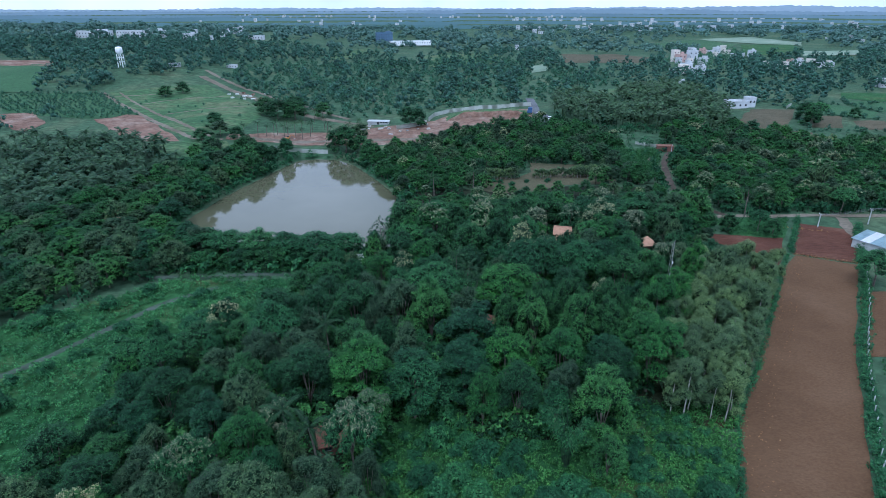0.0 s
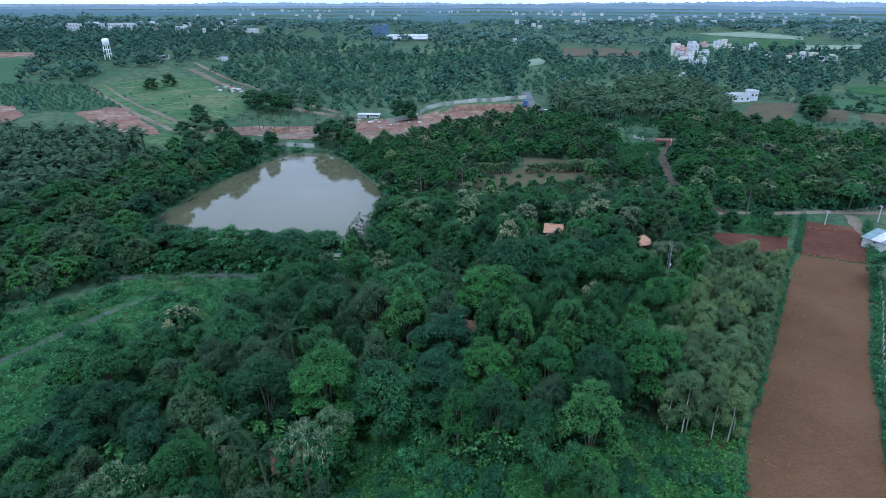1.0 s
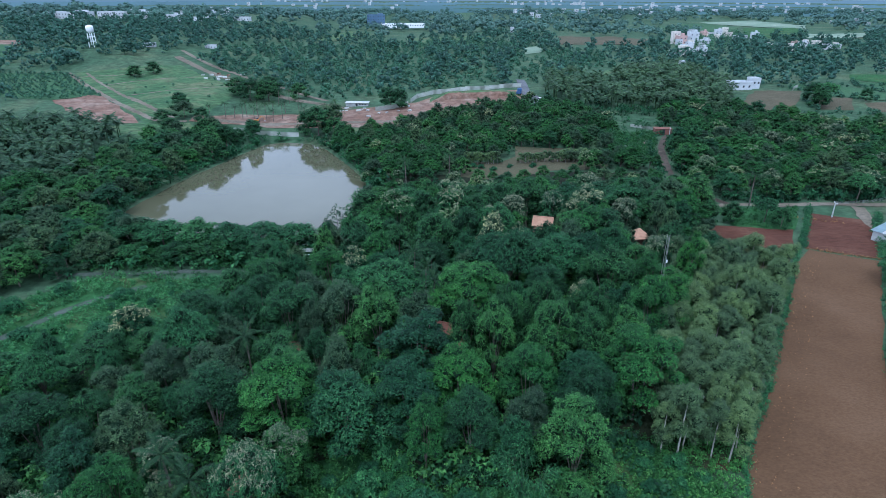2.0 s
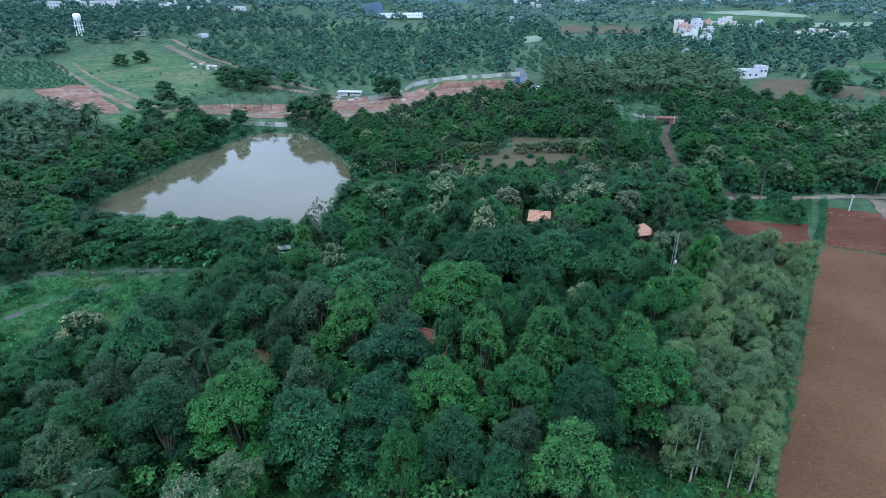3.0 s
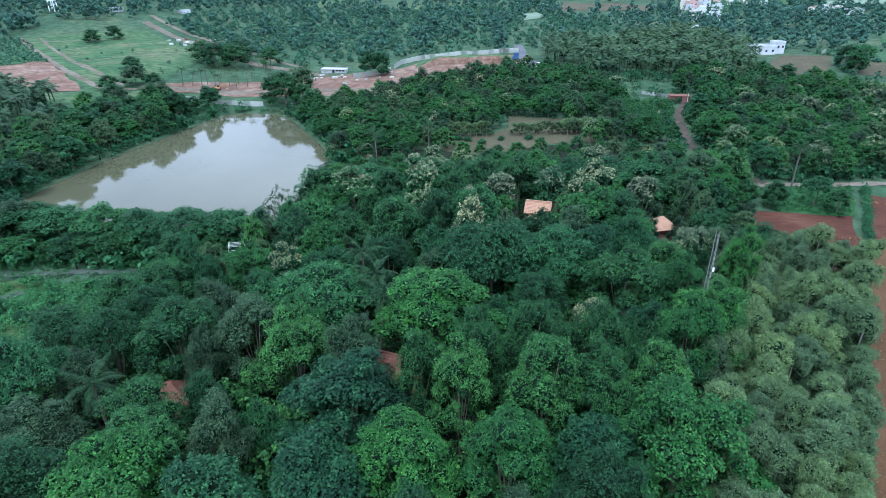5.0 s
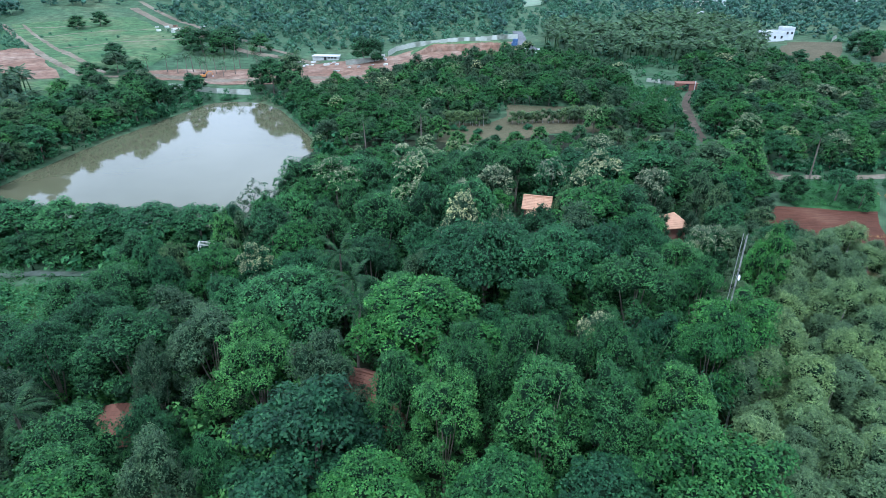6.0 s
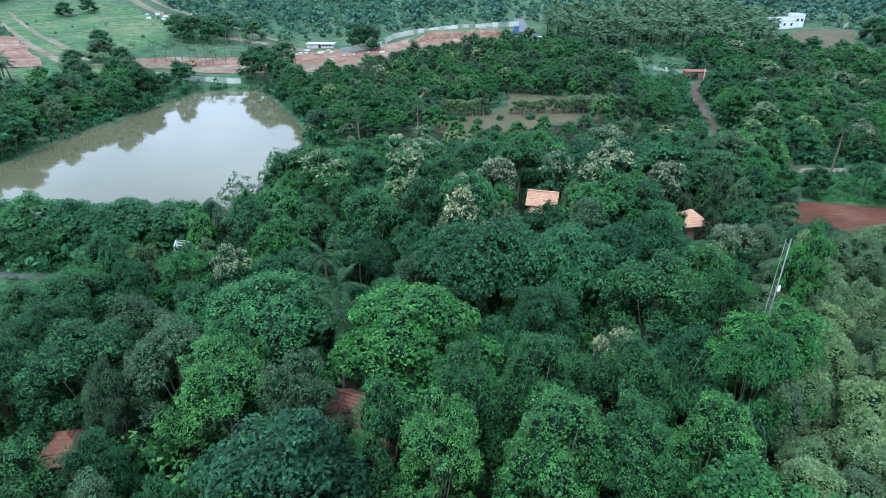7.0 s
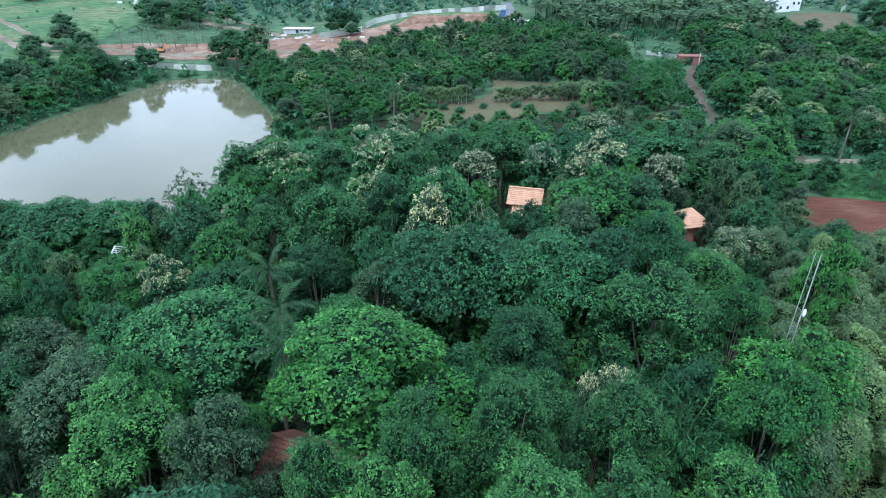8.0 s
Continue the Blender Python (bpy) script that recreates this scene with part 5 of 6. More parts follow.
for (ax, ay, za), (bx, by, zb) in zip(((98, 149.5, 3.7), (112, 151, 4.3)), ((112, 151, 4.3), (127, 154, 4.3))):
    cables((ax, ay), (bx, by), float(height(ax, ay)) + za, float(height(bx, by)) + zb, 0.6, 85, 0.4, "slack power wires beside the dirt road", 0.015)

# ---- white metal ladder frame above the trees by the dam ----
gantry = tagged(new("metal_gate_frame"), "white painted metal gate frame with ladder rungs", "gate frame")
gantry.matrix_basis = pose(-20.3, 126.3, float(height(-20.3, 126.3)), 0, 0, 14)
for sx in (-1, 1):
    for sy in (0, 1):
        part("post", boxes((sx * 1.4 - 0.05, sy * 1.5 - 0.05, -0.3, sx * 1.4 + 0.05, sy * 1.5 + 0.05, 2.8)), SHEET, gantry)
    part("rail", boxes((sx * 1.4 - 0.06, -0.2, 2.8, sx * 1.4 + 0.06, 1.7, 2.92)), SHEET, gantry)
for k in range(4):
    part("rung", boxes((-1.34, -0.1 + k * 0.5, 2.82, 1.34, -0.04 + k * 0.5, 2.89)), SHEET, gantry)
for k in range(3):
    part("crosspiece", boxes((-1.35, -0.03, 0.7 + k * 0.7, 1.35, 0.03, 0.77 + k * 0.7)), SHEET, gantry)

# ---- the building ground beyond the pond ----
FENCE = [(-24, 275), (-11, 283), (-7.5, 301), (2, 309), (12, 313.5), (30, 315), (43.5, 320)]


def sheet_fence(label, line, tall, gap=2.4, skip=()):
    """Metal sheets between posts, each sheet level, so that the top steps with the land."""
    fence = tagged(new("sheet_fence"), label, "fence")
    p = np.array(line, float)
    seg = np.r_[0, np.cumsum(np.hypot(*np.diff(p, axis=0).T))]
    stops = np.arange(0, seg[-1], gap)
    xs, ys = np.interp(stops, seg, p[:, 0]), np.interp(stops, seg, p[:, 1])
    fence.matrix_basis = pose(float(xs[0]), float(ys[0]), float(height(xs[0], ys[0])))
    back = fence.matrix_basis.inverted()
    bm = bmesh.new()
    for k in range(13):
        bm.verts.new((gap * k / 12, 0.03 * (k % 2), 0))
        bm.verts.new((gap * k / 12, 0.03 * (k % 2), tall))
    bm.verts.ensure_lookup_table()
    for k in range(12):
        bm.faces.new([bm.verts[2 * k], bm.verts[2 * k + 2], bm.verts[2 * k + 3], bm.verts[2 * k + 1]])
    bmesh.ops.solidify(bm, geom=bm.faces[:], thickness=0.01)
    sheet = from_bm("sheet", bm, SHEET)
    post = from_bm("post", boxes((-0.05, -0.05, -0.4, 0.05, 0.05, tall + 0.05)), STEEL)
    for i in range(len(xs) - 1):
        if i in skip:
            continue
        turn = math.degrees(math.atan2(ys[i + 1] - ys[i], xs[i + 1] - xs[i]))
        m = back @ pose(float(xs[i]), float(ys[i]), float(min(height(xs[i], ys[i]), height(xs[i + 1], ys[i + 1]))), 0, 0, turn)
        part("sheet", sheet, None, fence, at=m)
        part("post", post, None, fence, at=m @ pose(0, 0.1, 0))
    return fence


sheet_fence("long stepped fence of pale metal sheets", FENCE, 2.0, skip=(7, 8))
sheet_fence("pale sheet-metal wall along the pond road", [(-76, 243), (-62, 242.5), (-49, 242)], 1.7, 2.2)
sheet_fence("pale blue-white boundary sheets by the lane", [(75, 239.5), (83, 235)], 1.2, 2.2)
sheet_fence("low white boundary wall across the weeds", [(60, 214), (72, 212)], 0.9, 2.4)

# cut bank of red earth
bm = bmesh.new()
prof = [(0, -0.1), (0.5, 0.8), (1.0, 1.9), (1.7, 2.6), (4, 2.8), (9, 2.3), (15, 0.4), (18, -0.3)]
rb = random.Random(8)
rings = []
for k in range(34):
    f = k / 33
    x, y = -2 + 42 * f, 285 + 9 * f + 3 * math.sin(f * 5)
    grow = min(1, f * 5, (1 - f) * 6)
    rings.append([bm.verts.new((x + rb.uniform(-0.3, 0.3), y + a + rb.uniform(-0.3, 0.3) * (a < 4), float(height(x, y + a)) + b * grow + rb.uniform(-0.15, 0.2) * (0 < b))) for a, b in prof])
turf = bmesh.new()
for p, q in zip(rings, rings[1:]):
    for j in range(len(prof) - 1):
        if j < 3:
            bm.faces.new((p[j], q[j], q[j + 1], p[j + 1]))
        else:
            turf.faces.new([turf.verts.new(v.co) for v in (p[j], q[j], q[j + 1], p[j + 1])])
bmesh.ops.remove_doubles(turf, verts=turf.verts[:], dist=0.001)
tagged(part("grass_bank", turf, PASTURE), "rough green turf on top of the cut bank", "grass bank", kind="structure")
bmesh.ops.delete(bm, geom=[v for v in bm.verts if not v.link_faces], context="VERTS")
tagged(part("earth_bank", bm, CUT_SOIL), "raw cut bank of red earth on the building ground", "earth bank", kind="structure")

# flat-roofed site shed, rubble and white sheets
shed = tagged(new("site_shed"), "long low site shed with a flat grey sheet roof", "shed")
shed.matrix_basis = pose(-34, 290, float(height(-34, 290)), 0, 0, -4) @ Matrix.Diagonal((0.9, 1.0, 0.62, 1))
for a in ((-5.5, -2, 5.5, -1.85), (-5.5, 1.85, 5.5, 2), (-5.5, -1.85, -5.35, 1.85), (5.35, -1.85, 5.5, 1.85)):
    part("wall", boxes((a[0], a[1], -0.3, a[2], a[3], 2.3)), CONCRETE, shed)
part("roof", boxes((-5.9, -2.5, 2.32, 5.9, 2.4, 2.42), bevel=0.02), CONCRETE, shed)
part("door", boxes((-0.5, -2.04, 0, 0.5, -2.005, 2.0)), DARK, shed)
for k in range(3):
    part("window", boxes((1.2 + k * 1.4, -2.03, 1.1, 2.1 + k * 1.4, -2.005, 1.9)), DARK, shed)
rb = random.Random(21)


def rubble(x, y, w, d, h, turn, mat, label, name="concrete_slab"):
    bm = bmesh.new()
    box(bm, -w / 2, -d / 2, -0.1, w / 2, d / 2, h, bevel=min(0.05, h * 0.3))
    for v in bm.verts:
        v.co += Vector((rb.uniform(-0.12, 0.12), rb.uniform(-0.12, 0.12), rb.uniform(-0.04, 0.06)))
    ob = part(name, bm, mat, at=pose(x, y, float(height(x, y)) + 0.12, 0, 0, turn))
    return tagged(ob, label, "building rubble", "rubble of the building ground")


for k in range(26):
    rubble(-40 + rb.uniform(-6, 34), 276 + rb.uniform(-10, 9), rb.uniform(0.5, 2.2), rb.uniform(0.4, 1.1), rb.uniform(0.15, 0.5), rb.uniform(0, 180), SHEET if rb.random() < 0.3 else CONCRETE, "pale slabs and rubble dumped on bare earth")
for k in range(7):
    rubble(8 + rb.uniform(0, 26), 303 + rb.uniform(-2, 5), rb.uniform(1.6, 4), rb.uniform(0.8, 1.6), 0.35, rb.uniform(-10, 20), SHEET, "pale sheets stacked on the grassy bank")
for k in range(12):
    rubble(-130 + rb.uniform(0, 22), 366 - rb.uniform(0, 24) * 0.9, rb.uniform(1.2, 3), rb.uniform(0.7, 1.5), rb.uniform(0.3, 0.9), rb.uniform(0, 90), SHEET if k % 3 else CUT_SOIL, "pale heaps of material beside the road")


def wheel(parent, x, y, r, w=0.22):
    tyre = part("wheel", mesh_of("tyre", *joined([tube([(x, y - w / 2, r), (x, y - w / 4, r), (x, y + w / 4, r), (x, y + w / 2, r)], [r * 0.85, r, r, r * 0.85], 12)]), RUBBER), None, parent)
    part("rim", mesh_of("rim", *joined([tube([(x, y - w / 2 - 0.01, r), (x, y + w / 2 + 0.01, r)], [r * 0.55, r * 0.55], 10)]), STEEL), None, tyre)


def car(label, x, y, turn, mat, lift=0.0):
    c = tagged(new("car"), label, "car")
    c.matrix_basis = pose(x, y, float(height(x, y)) + 0.2 + lift, 0, 0, turn)
    bm = bmesh.new()
    ring = [(-2.0, 0.3), (-2.05, 0.8), (-1.3, 0.9), (1.1, 0.95), (2.0, 0.8), (2.05, 0.35)]
    a, b = [bm.verts.new((x_, -0.85, z_)) for x_, z_ in ring], [bm.verts.new((x_, 0.85, z_)) for x_, z_ in ring]
    bm.faces.new(a[::-1]), bm.faces.new(b)
    for k in range(6):
        bm.faces.new((a[k], a[(k + 1) % 6], b[(k + 1) % 6], b[k]))
    bmesh.ops.bevel(bm, geom=bm.edges[:], offset=0.06, segments=1, affect="EDGES")
    part("body", bm, mat, c)
    bm = bmesh.new()
    box(bm, -1.5, -0.75, 0.92, 1.0, 0.75, 1.5)
    for v in bm.verts:
        if v.co.z > 1.2:
            v.co.x *= 0.75
            v.co.y *= 0.88
    part("cabin", bm, DARK, c)
    part("roof", boxes((-1.1, -0.64, 1.505, 0.72, 0.64, 1.54), bevel=0.015), mat, c)
    for sx in (-1.3, 1.3):
        for sy in (-0.78, 0.78):
            wheel(c, sx, sy, 0.31)
    return c


car("small white car parked beside the curving road", 42.6, 290, 70, WHITE)
car("white car parked by the road bend", 47, 281, 60, WHITE)
truck = tagged(new("truck"), "blue lorry standing beside the building ground", "truck")
truck.matrix_basis = pose(39.5, 297, float(height(39.5, 297)) + 0.15, 0, 0, 80)
part("cab", boxes((1.6, -1.0, 0.6, 3.2, 1.0, 2.6), bevel=0.12), BLUE_PAINT, truck)
part("windscreen", boxes((3.2, -0.85, 1.6, 3.24, 0.85, 2.3)), DARK, truck)
part("load_bed", boxes((-3.2, -1.1, 0.8, 1.45, 1.1, 1.0), (-3.2, -1.1, 1.0, 1.45, -1.0, 1.9), (-3.2, 1.0, 1.0, 1.45, 1.1, 1.9), (-3.2, -1.0, 1.0, -3.1, 1.0, 1.9)), BLUE_PAINT, truck)
for sx in (-2.3, 2.3):
    for sy in (-0.9, 0.9):
        wheel(truck, sx, sy, 0.48, 0.3)
digger = tagged(new("excavator"), "small orange excavator working on the pond road", "excavator")
digger.matrix_basis = pose(-70, 257.5, float(height(-70, 257.5)) + 0.2, 0, 0, 25) @ Matrix.Diagonal((0.62, 0.62, 0.62, 1))
for sy in (-0.9, 0.9):
    part("crawler", boxes((-1.5, sy - 0.25, 0, 1.5, sy + 0.25, 0.7), bevel=0.2), RUBBER, digger)
part("body", boxes((-1.6, -1.1, 0.8, 0.9, 1.1, 1.7), bevel=0.1), ORANGE_PAINT, digger)
part("cab", boxes((-0.2, 0.1, 1.7, 1.0, 1.05, 2.8), bevel=0.08), DARK, digger)
part("boom", mesh_of("boom", *joined([tube([(0.8, -0.3, 1.5), (2.6, -0.3, 3.4), (4.4, -0.3, 2.9)], [0.25, 0.25, 0.18], 4)]), ORANGE_PAINT), None, digger)
part("stick", mesh_of("stick", *joined([tube([(4.4, -0.3, 2.9), (4.9, -0.3, 0.9)], [0.18, 0.14], 4)]), ORANGE_PAINT), None, digger)
part("bucket", boxes((4.5, -0.7, 0.2, 5.2, 0.1, 0.9), bevel=0.1), STEEL, digger)

# trees that stand singly round the building ground
for i, (x, y) in enumerate(((-89, 258.4), (-84, 261.6), (-80, 260.5), (-76.5, 260), (-76, 264), (-72.4, 262), (-72.6, 268), (-68, 264), (-64, 260), (-61.5, 264.5), (-62.7, 274), (-58, 279), (-44.7, 266), (-40.5, 269), (-35, 253), (-66, 268), (-55, 270), (-69.5, 259), (-52, 263), (-37, 258), (-70, 291), (-66, 294))):
    plant(("palm", i % 3), lambda: build_palm(i % 3, 9.0), x, y, rng.uniform(0, 6.28), rng.uniform(0.62, 0.82), rng.uniform(0.5, 0.72))
for kind, x, y, wide, tall in (("mango", -18, 279, 5.2, 9.5), ("mango", -14, 280, 4, 8.5), ("mango", -85, 298, 7, 9.5), ("mango", -76, 297, 6.5, 9), ("mango", -93, 306, 6, 8.5), ("mango", -80, 312, 6.5, 9), ("mango", -64, 305, 4.5, 7.5), ("mango", -161, 345, 4.5, 6), ("mango", -156, 356, 4.5, 6.5), ("grey", -99, 257, 4.6, 6.5), ("mango", -104, 249, 3.6, 5), ("mango", -90, 252, 3.6, 6), ("mango", -67, 244.5, 2.8, 4.5), ("mango", -105.6, 270, 4.4, 7),
                               ("mango", -93, 231, 4.5, 7), ("mango", -42, 242, 5.8, 11), ("grey", -37, 246, 5, 10.5), ("mango", -47, 245, 4.5, 9), ("mango", -35, 238, 4.2, 8), ("mango", -31, 232, 4, 7), ("grey", -82, 240, 3.6, 6),
                               ("rain", 80.5, 146, 2.8, 5.5), ("mango", 82.5, 142.5, 2.4, 4.6), ("mango", 72.5, 145, 2.4, 5), ("rain", 88.5, 112.5, 4.6, 7.5), ("rain", 110, 160, 3.8, 7), ("mango", 1, 262, 1.2, 3.5), ("mango", 165, 283, 4.6, 8), ("rain", 168, 279, 5, 8.5)):
    tree_at(kind, x, y, wide, tall, rng)

# ---- shed, hedges and fence posts beside the red fields ----
tin = tagged(new("tin_shed"), "farm shed with pale blue-white tin roof", "shed")
tin.matrix_basis = pose(103.5, 131.5, float(height(103.5, 131.5)), 0, 0, -60)
for a in ((-6, -3, 6, -2.8), (-6, 2.8, 6, 3), (-6, -2.8, -5.8, 2.8), (5.8, -2.8, 6, 2.8)):
    part("wall", boxes((a[0], a[1], -0.3, a[2], a[3], 2.4)), CONCRETE, tin)
for k in range(6):
    x0 = -6.4 + k * 2.14
    bm = bmesh.new()
    for s in (0, 1):
        for j in range(9):
            xx = x0 + 2.1 * j / 8
            bm.verts.new((xx, -3.4 + 6.8 * s, 2.45 + 0.9 * s + 0.05 * (j % 2)))
    bm.verts.ensure_lookup_table()
    for j in range(8):
        bm.faces.new((bm.verts[j], bm.verts[j + 1], bm.verts[j + 10], bm.verts[j + 9]))
    bmesh.ops.solidify(bm, geom=bm.faces[:], thickness=0.02)
    part("roof_sheet", bm, WHITE if k % 3 == 1 else TIN_BLUE, tin)

def tuft(seed):
    rng2 = np.random.default_rng(seed)
    c, r = dome(rng2, 3, 0.55, 0.05, 0.8, 0.35, 0.3)
    v, f = leaf_cloud(rng2, c, r, 0.9, 66, 0.22, 0.6, 0.8, 0.3, tuft=3, fine=False, loose=0.1)
    return v, [f]


WEED = [tuft(400 + i) for i in range(4)]


def along(line, gap, side, sizes):
    out = []
    for (ax, ay), (bx, by) in zip(line, line[1:]):
        k = int(math.hypot(bx - ax, by - ay) / gap)
        for i in range(k):
            f = (i + rng.random()) / k
            s = rng.uniform(*sizes)
            out.append((ax + (bx - ax) * f + rng.uniform(-side, side), ay + (by - ay) * f + rng.uniform(-side, side), s, s * rng.uniform(0.7, 1.2), rng.uniform(0, 6.28), rng.randrange(4)))
    return out


EDGE_W = [(31.5, 44), (38.6, 61), (42, 69), (45, 74), (50, 81), (59, 96), (63, 102), (75, 122), (79.4, 129)]
EDGE_E = [(46.6, 44), (53, 55), (69, 84.5), (81.5, 103.5), (93.3, 123.5), (105.5, 145), (109, 150)]
merge("hedge", LEAF["shrub"], "weedy hedge lining the red fields", "hedge", along(EDGE_W, 0.3, 0.35, (0.4, 0.9)) + along(EDGE_E, 0.3, 0.6, (0.6, 1.5)) + along([(81, 130.5), (95, 154), (97, 157)], 0.2, 0.5, (0.5, 1.1)), WEED)
merge("field_margin", DRY, "dry grass margin between the ploughed fields", "grass", along([(81.5, 130), (93.5, 124.3)], 0.25, 0.15, (0.3, 0.55)) + along([(62, 127), (72, 131), (80, 130.5)], 0.4, 0.2, (0.3, 0.5)) + along([(88, 149), (98, 146)], 0.6, 0.6, (0.3, 0.5)), WEED)
fence = tagged(new("post_fence"), "thin stone-post fence along the red field", "fence")
fence.matrix_basis = pose(53.5, 55.5, float(height(53.5, 55.5)))
post = from_bm("post", boxes((-0.07, -0.07, -0.4, 0.07, 0.07, 1.5), bevel=0.02), CONCRETE)
back = fence.matrix_basis.inverted()
for k in range(34):
    f = k / 33
    x, y = float(np.interp(f, (0, 0.4, 0.7, 1), (53.5, 69.5, 82, 93.6))), float(np.interp(f, (0, 0.4, 0.7, 1), (55.5, 84.5, 103.5, 123.2)))
    part("post", post, None, fence, at=back @ pose(x, y, float(height(x, y)), rng.uniform(-4, 4), rng.uniform(-4, 4), rng.uniform(0, 90)))

merge("field_weeds", DRY, "scattered dry stalks along the edge of the red field", "weeds",
      [(x + rng.uniform(0.6, 4.5) ** 1.3 * 0.7, y, s_ * 0.2, h_ * 0.3, g_, k_) for x, y, s_, h_, g_, k_ in along(EDGE_W, 0.35, 0.5, (0.5, 1.1))], WEED)

# ---- ground plants ----
weeds = spread([(-128, 42), (-58, 42), (-53, 64), (-49, 73), (-55, 83), (-47, 90), (-36, 96), (-33, 104), (-28, 121), (-62, 121), (-76, 106), (-88, 98), (-128, 92)], 1.1, (0.4, 1.6), WEED, (), 0.75,
               lines=(([(-100, 62), (-74, 83), (-66, 94), (-60, 108), (-50, 118)], 1.2),))
merge("meadow_weeds", LEAF["shrub"], "knee-high green weeds over the meadow", "weeds", weeds, WEED)
weeds = spread([(-12, 74), (0, 75), (8, 67), (14, 68), (22, 66), (29, 76), (34, 71), (38.5, 64), (30.5, 44), (-12, 44)], 0.75, (0.5, 1.2), WEED, (), 0.8)
weeds += spread(PLANTATION, 1.5, (0.5, 1.2), WEED, (), 0.75) + spread([(30, 44), (38.4, 62), (44, 74), (33, 73), (28, 60)], 0.8, (0.5, 1.2), WEED, (), 0.8)
merge("clearing_weeds", LEAF["acacia"], "tall green weeds filling the clearing", "weeds", weeds, WEED)
weeds = spread([(-64, 121), (-28, 121.5), (-14, 116), (-8, 120), (-12, 134), (-50, 137), (-66, 134)], 1.0, (0.5, 1.4), WEED, (), 0.7, lines=(([(-70, 121), (-63, 122.5), (-47, 124), (-25, 123), (-10, 118)], 0.9),))
weeds += spread(WEEDY, 1.0, (0.8, 1.9), WEED, (), 0.85, lines=((LANE, 1.8), ([(72, 228), (75, 222), (73.5, 212), (76, 207)], 0.8))) + spread([(72, 156), (94, 157), (85, 141.5), (72, 143)], 1.1, (0.4, 1.0), WEED, (), 0.8)
weeds += spread([(72, 84), (90, 108), (100, 110), (95, 84), (76, 55), (55, 54)], 1.2, (0.6, 1.6), WEED, (), 0.8)
merge("bank_weeds", LEAF["lime"], "rank green weeds on banks and margins", "weeds", weeds, WEED)
weeds = []
for (ax, ay), (bx, by) in zip(POND, POND[1:] + POND[:1]):
    weeds += along([(ax, ay), (bx, by)], 0.35, 1.3, (0.8, 2.0))
merge("shore_plants", LEAF["shrub"], "low green plants round the pond's edge", "shore plants", [w for w in weeds if pond_distance(w[0], w[1]) > 0.3], WEED)
for k in range(60):
    x, y = rng.uniform(-85, -36), rng.uniform(62, 120)
    if inside([(-85, 62), (-58, 62), (-53, 66), (-50, 73), (-55, 83), (-47, 90), (-36, 96), (-33, 104), (-30, 119), (-62, 119), (-76, 106), (-85, 98)], x, y) and not near_line(x, y, [(-100, 62), (-74, 83), (-66, 94), (-60, 108), (-50, 118)], 1.8):
        shrub(x, y, rng.uniform(0.5, 1.2) if k % 4 else rng.uniform(1.4, 2.2))
# low undergrowth inside the grove
weeds = [w for w in spread(INNER, 1.9, (1.0, 2.6), WEED, (CLEARING,), 0.6) if w[1] < 140 and all((w[0] - a) ** 2 + (w[1] - b) ** 2 > 6 for a, b, q in KEEP_OPEN[:1])]
merge("grove_undergrowth", LEAF["mango"], "dark low undergrowth below the grove's trees", "undergrowth", weeds, WEED)


def thicket(seed):
    """A bush of the grove's understory, full down to the ground."""
    rng2 = np.random.default_rng(seed)
    main, reach, bunch, size = boughs(rng2, 6, 1.7, 0.4, 4.0, 0.46, 0.1, 0.9, 6)
    leaves = leaf_cloud(rng2, bunch, size, 0.9, 330, 0.34, 0.6, 0.8, 0.3, -0.5, 0.7, 3, False, 0.1)
    stem = tube([(0, 0, -0.3), (0, 0, 1.6)], [0.09, 0.05], 4)
    v, f = joined([leaves, stem])
    return v, f


THICKET = [thicket(420 + i) for i in range(4)]
bushes = [w for w in spread(INNER, 3.1, (0.75, 1.35), THICKET, (CLEARING, GRASSY), 0.9) if w[1] < 122 and all((w[0] - a) ** 2 + (w[1] - b) ** 2 > (q + 0.8) ** 2 for a, b, q in KEEP_OPEN)]
merge("thicket", LEAF["acacia"], "bushy understory closing the gaps between the grove's trunks", "undergrowth", bushes, THICKET)

# rows of crop plants on the dry clearing
def row_tree(x, y, wide, tall):
    v = rng.randrange(3)
    ob = plant(("slender", v), lambda: slender_tree(v), x, y, rng.uniform(0, 6.28), wide, tall, 0.5)
    tagged(ob, "small slim tree in a row across the dry clearing", group="trees across the clearing")


for k in range(14):
    row_tree(12 + k * 0.8 + rng.uniform(-0.2, 0.2), 197 - k * 0.25 + rng.uniform(-0.4, 0.4), rng.uniform(0.6, 0.8), rng.uniform(0.42, 0.52))
for k in range(20):
    row_tree(29.5 + k * 1.25 + rng.uniform(-0.3, 0.3), 195 + rng.uniform(-0.6, 0.6), rng.uniform(0.6, 0.85), rng.uniform(0.38, 0.5))
for k in range(14):
    row_tree(43 + k * 0.9 + rng.uniform(-0.3, 0.3), 198.5 + rng.uniform(-1.6, 1.6), rng.uniform(0.65, 0.9), rng.uniform(0.42, 0.52))
for x, y, r in ((17.5, 191, 0.9), (21, 187.5, 1.0), (26, 190, 0.8), (33, 190.5, 1.0), (15, 193, 1.1)):
    shrub(x, y, r)
shrub_rows = [(156, 262), (164, 285), (178, 309)], [(126, 264), (150, 259), (180, 262), (205, 258)], [(176, 293), (190, 288), (208, 281)], [(172, 318), (179, 297), (188, 290)], [(182, 333), (208, 322), (232, 331), (248, 330)], [(221, 347), (210, 322), (214, 302)]
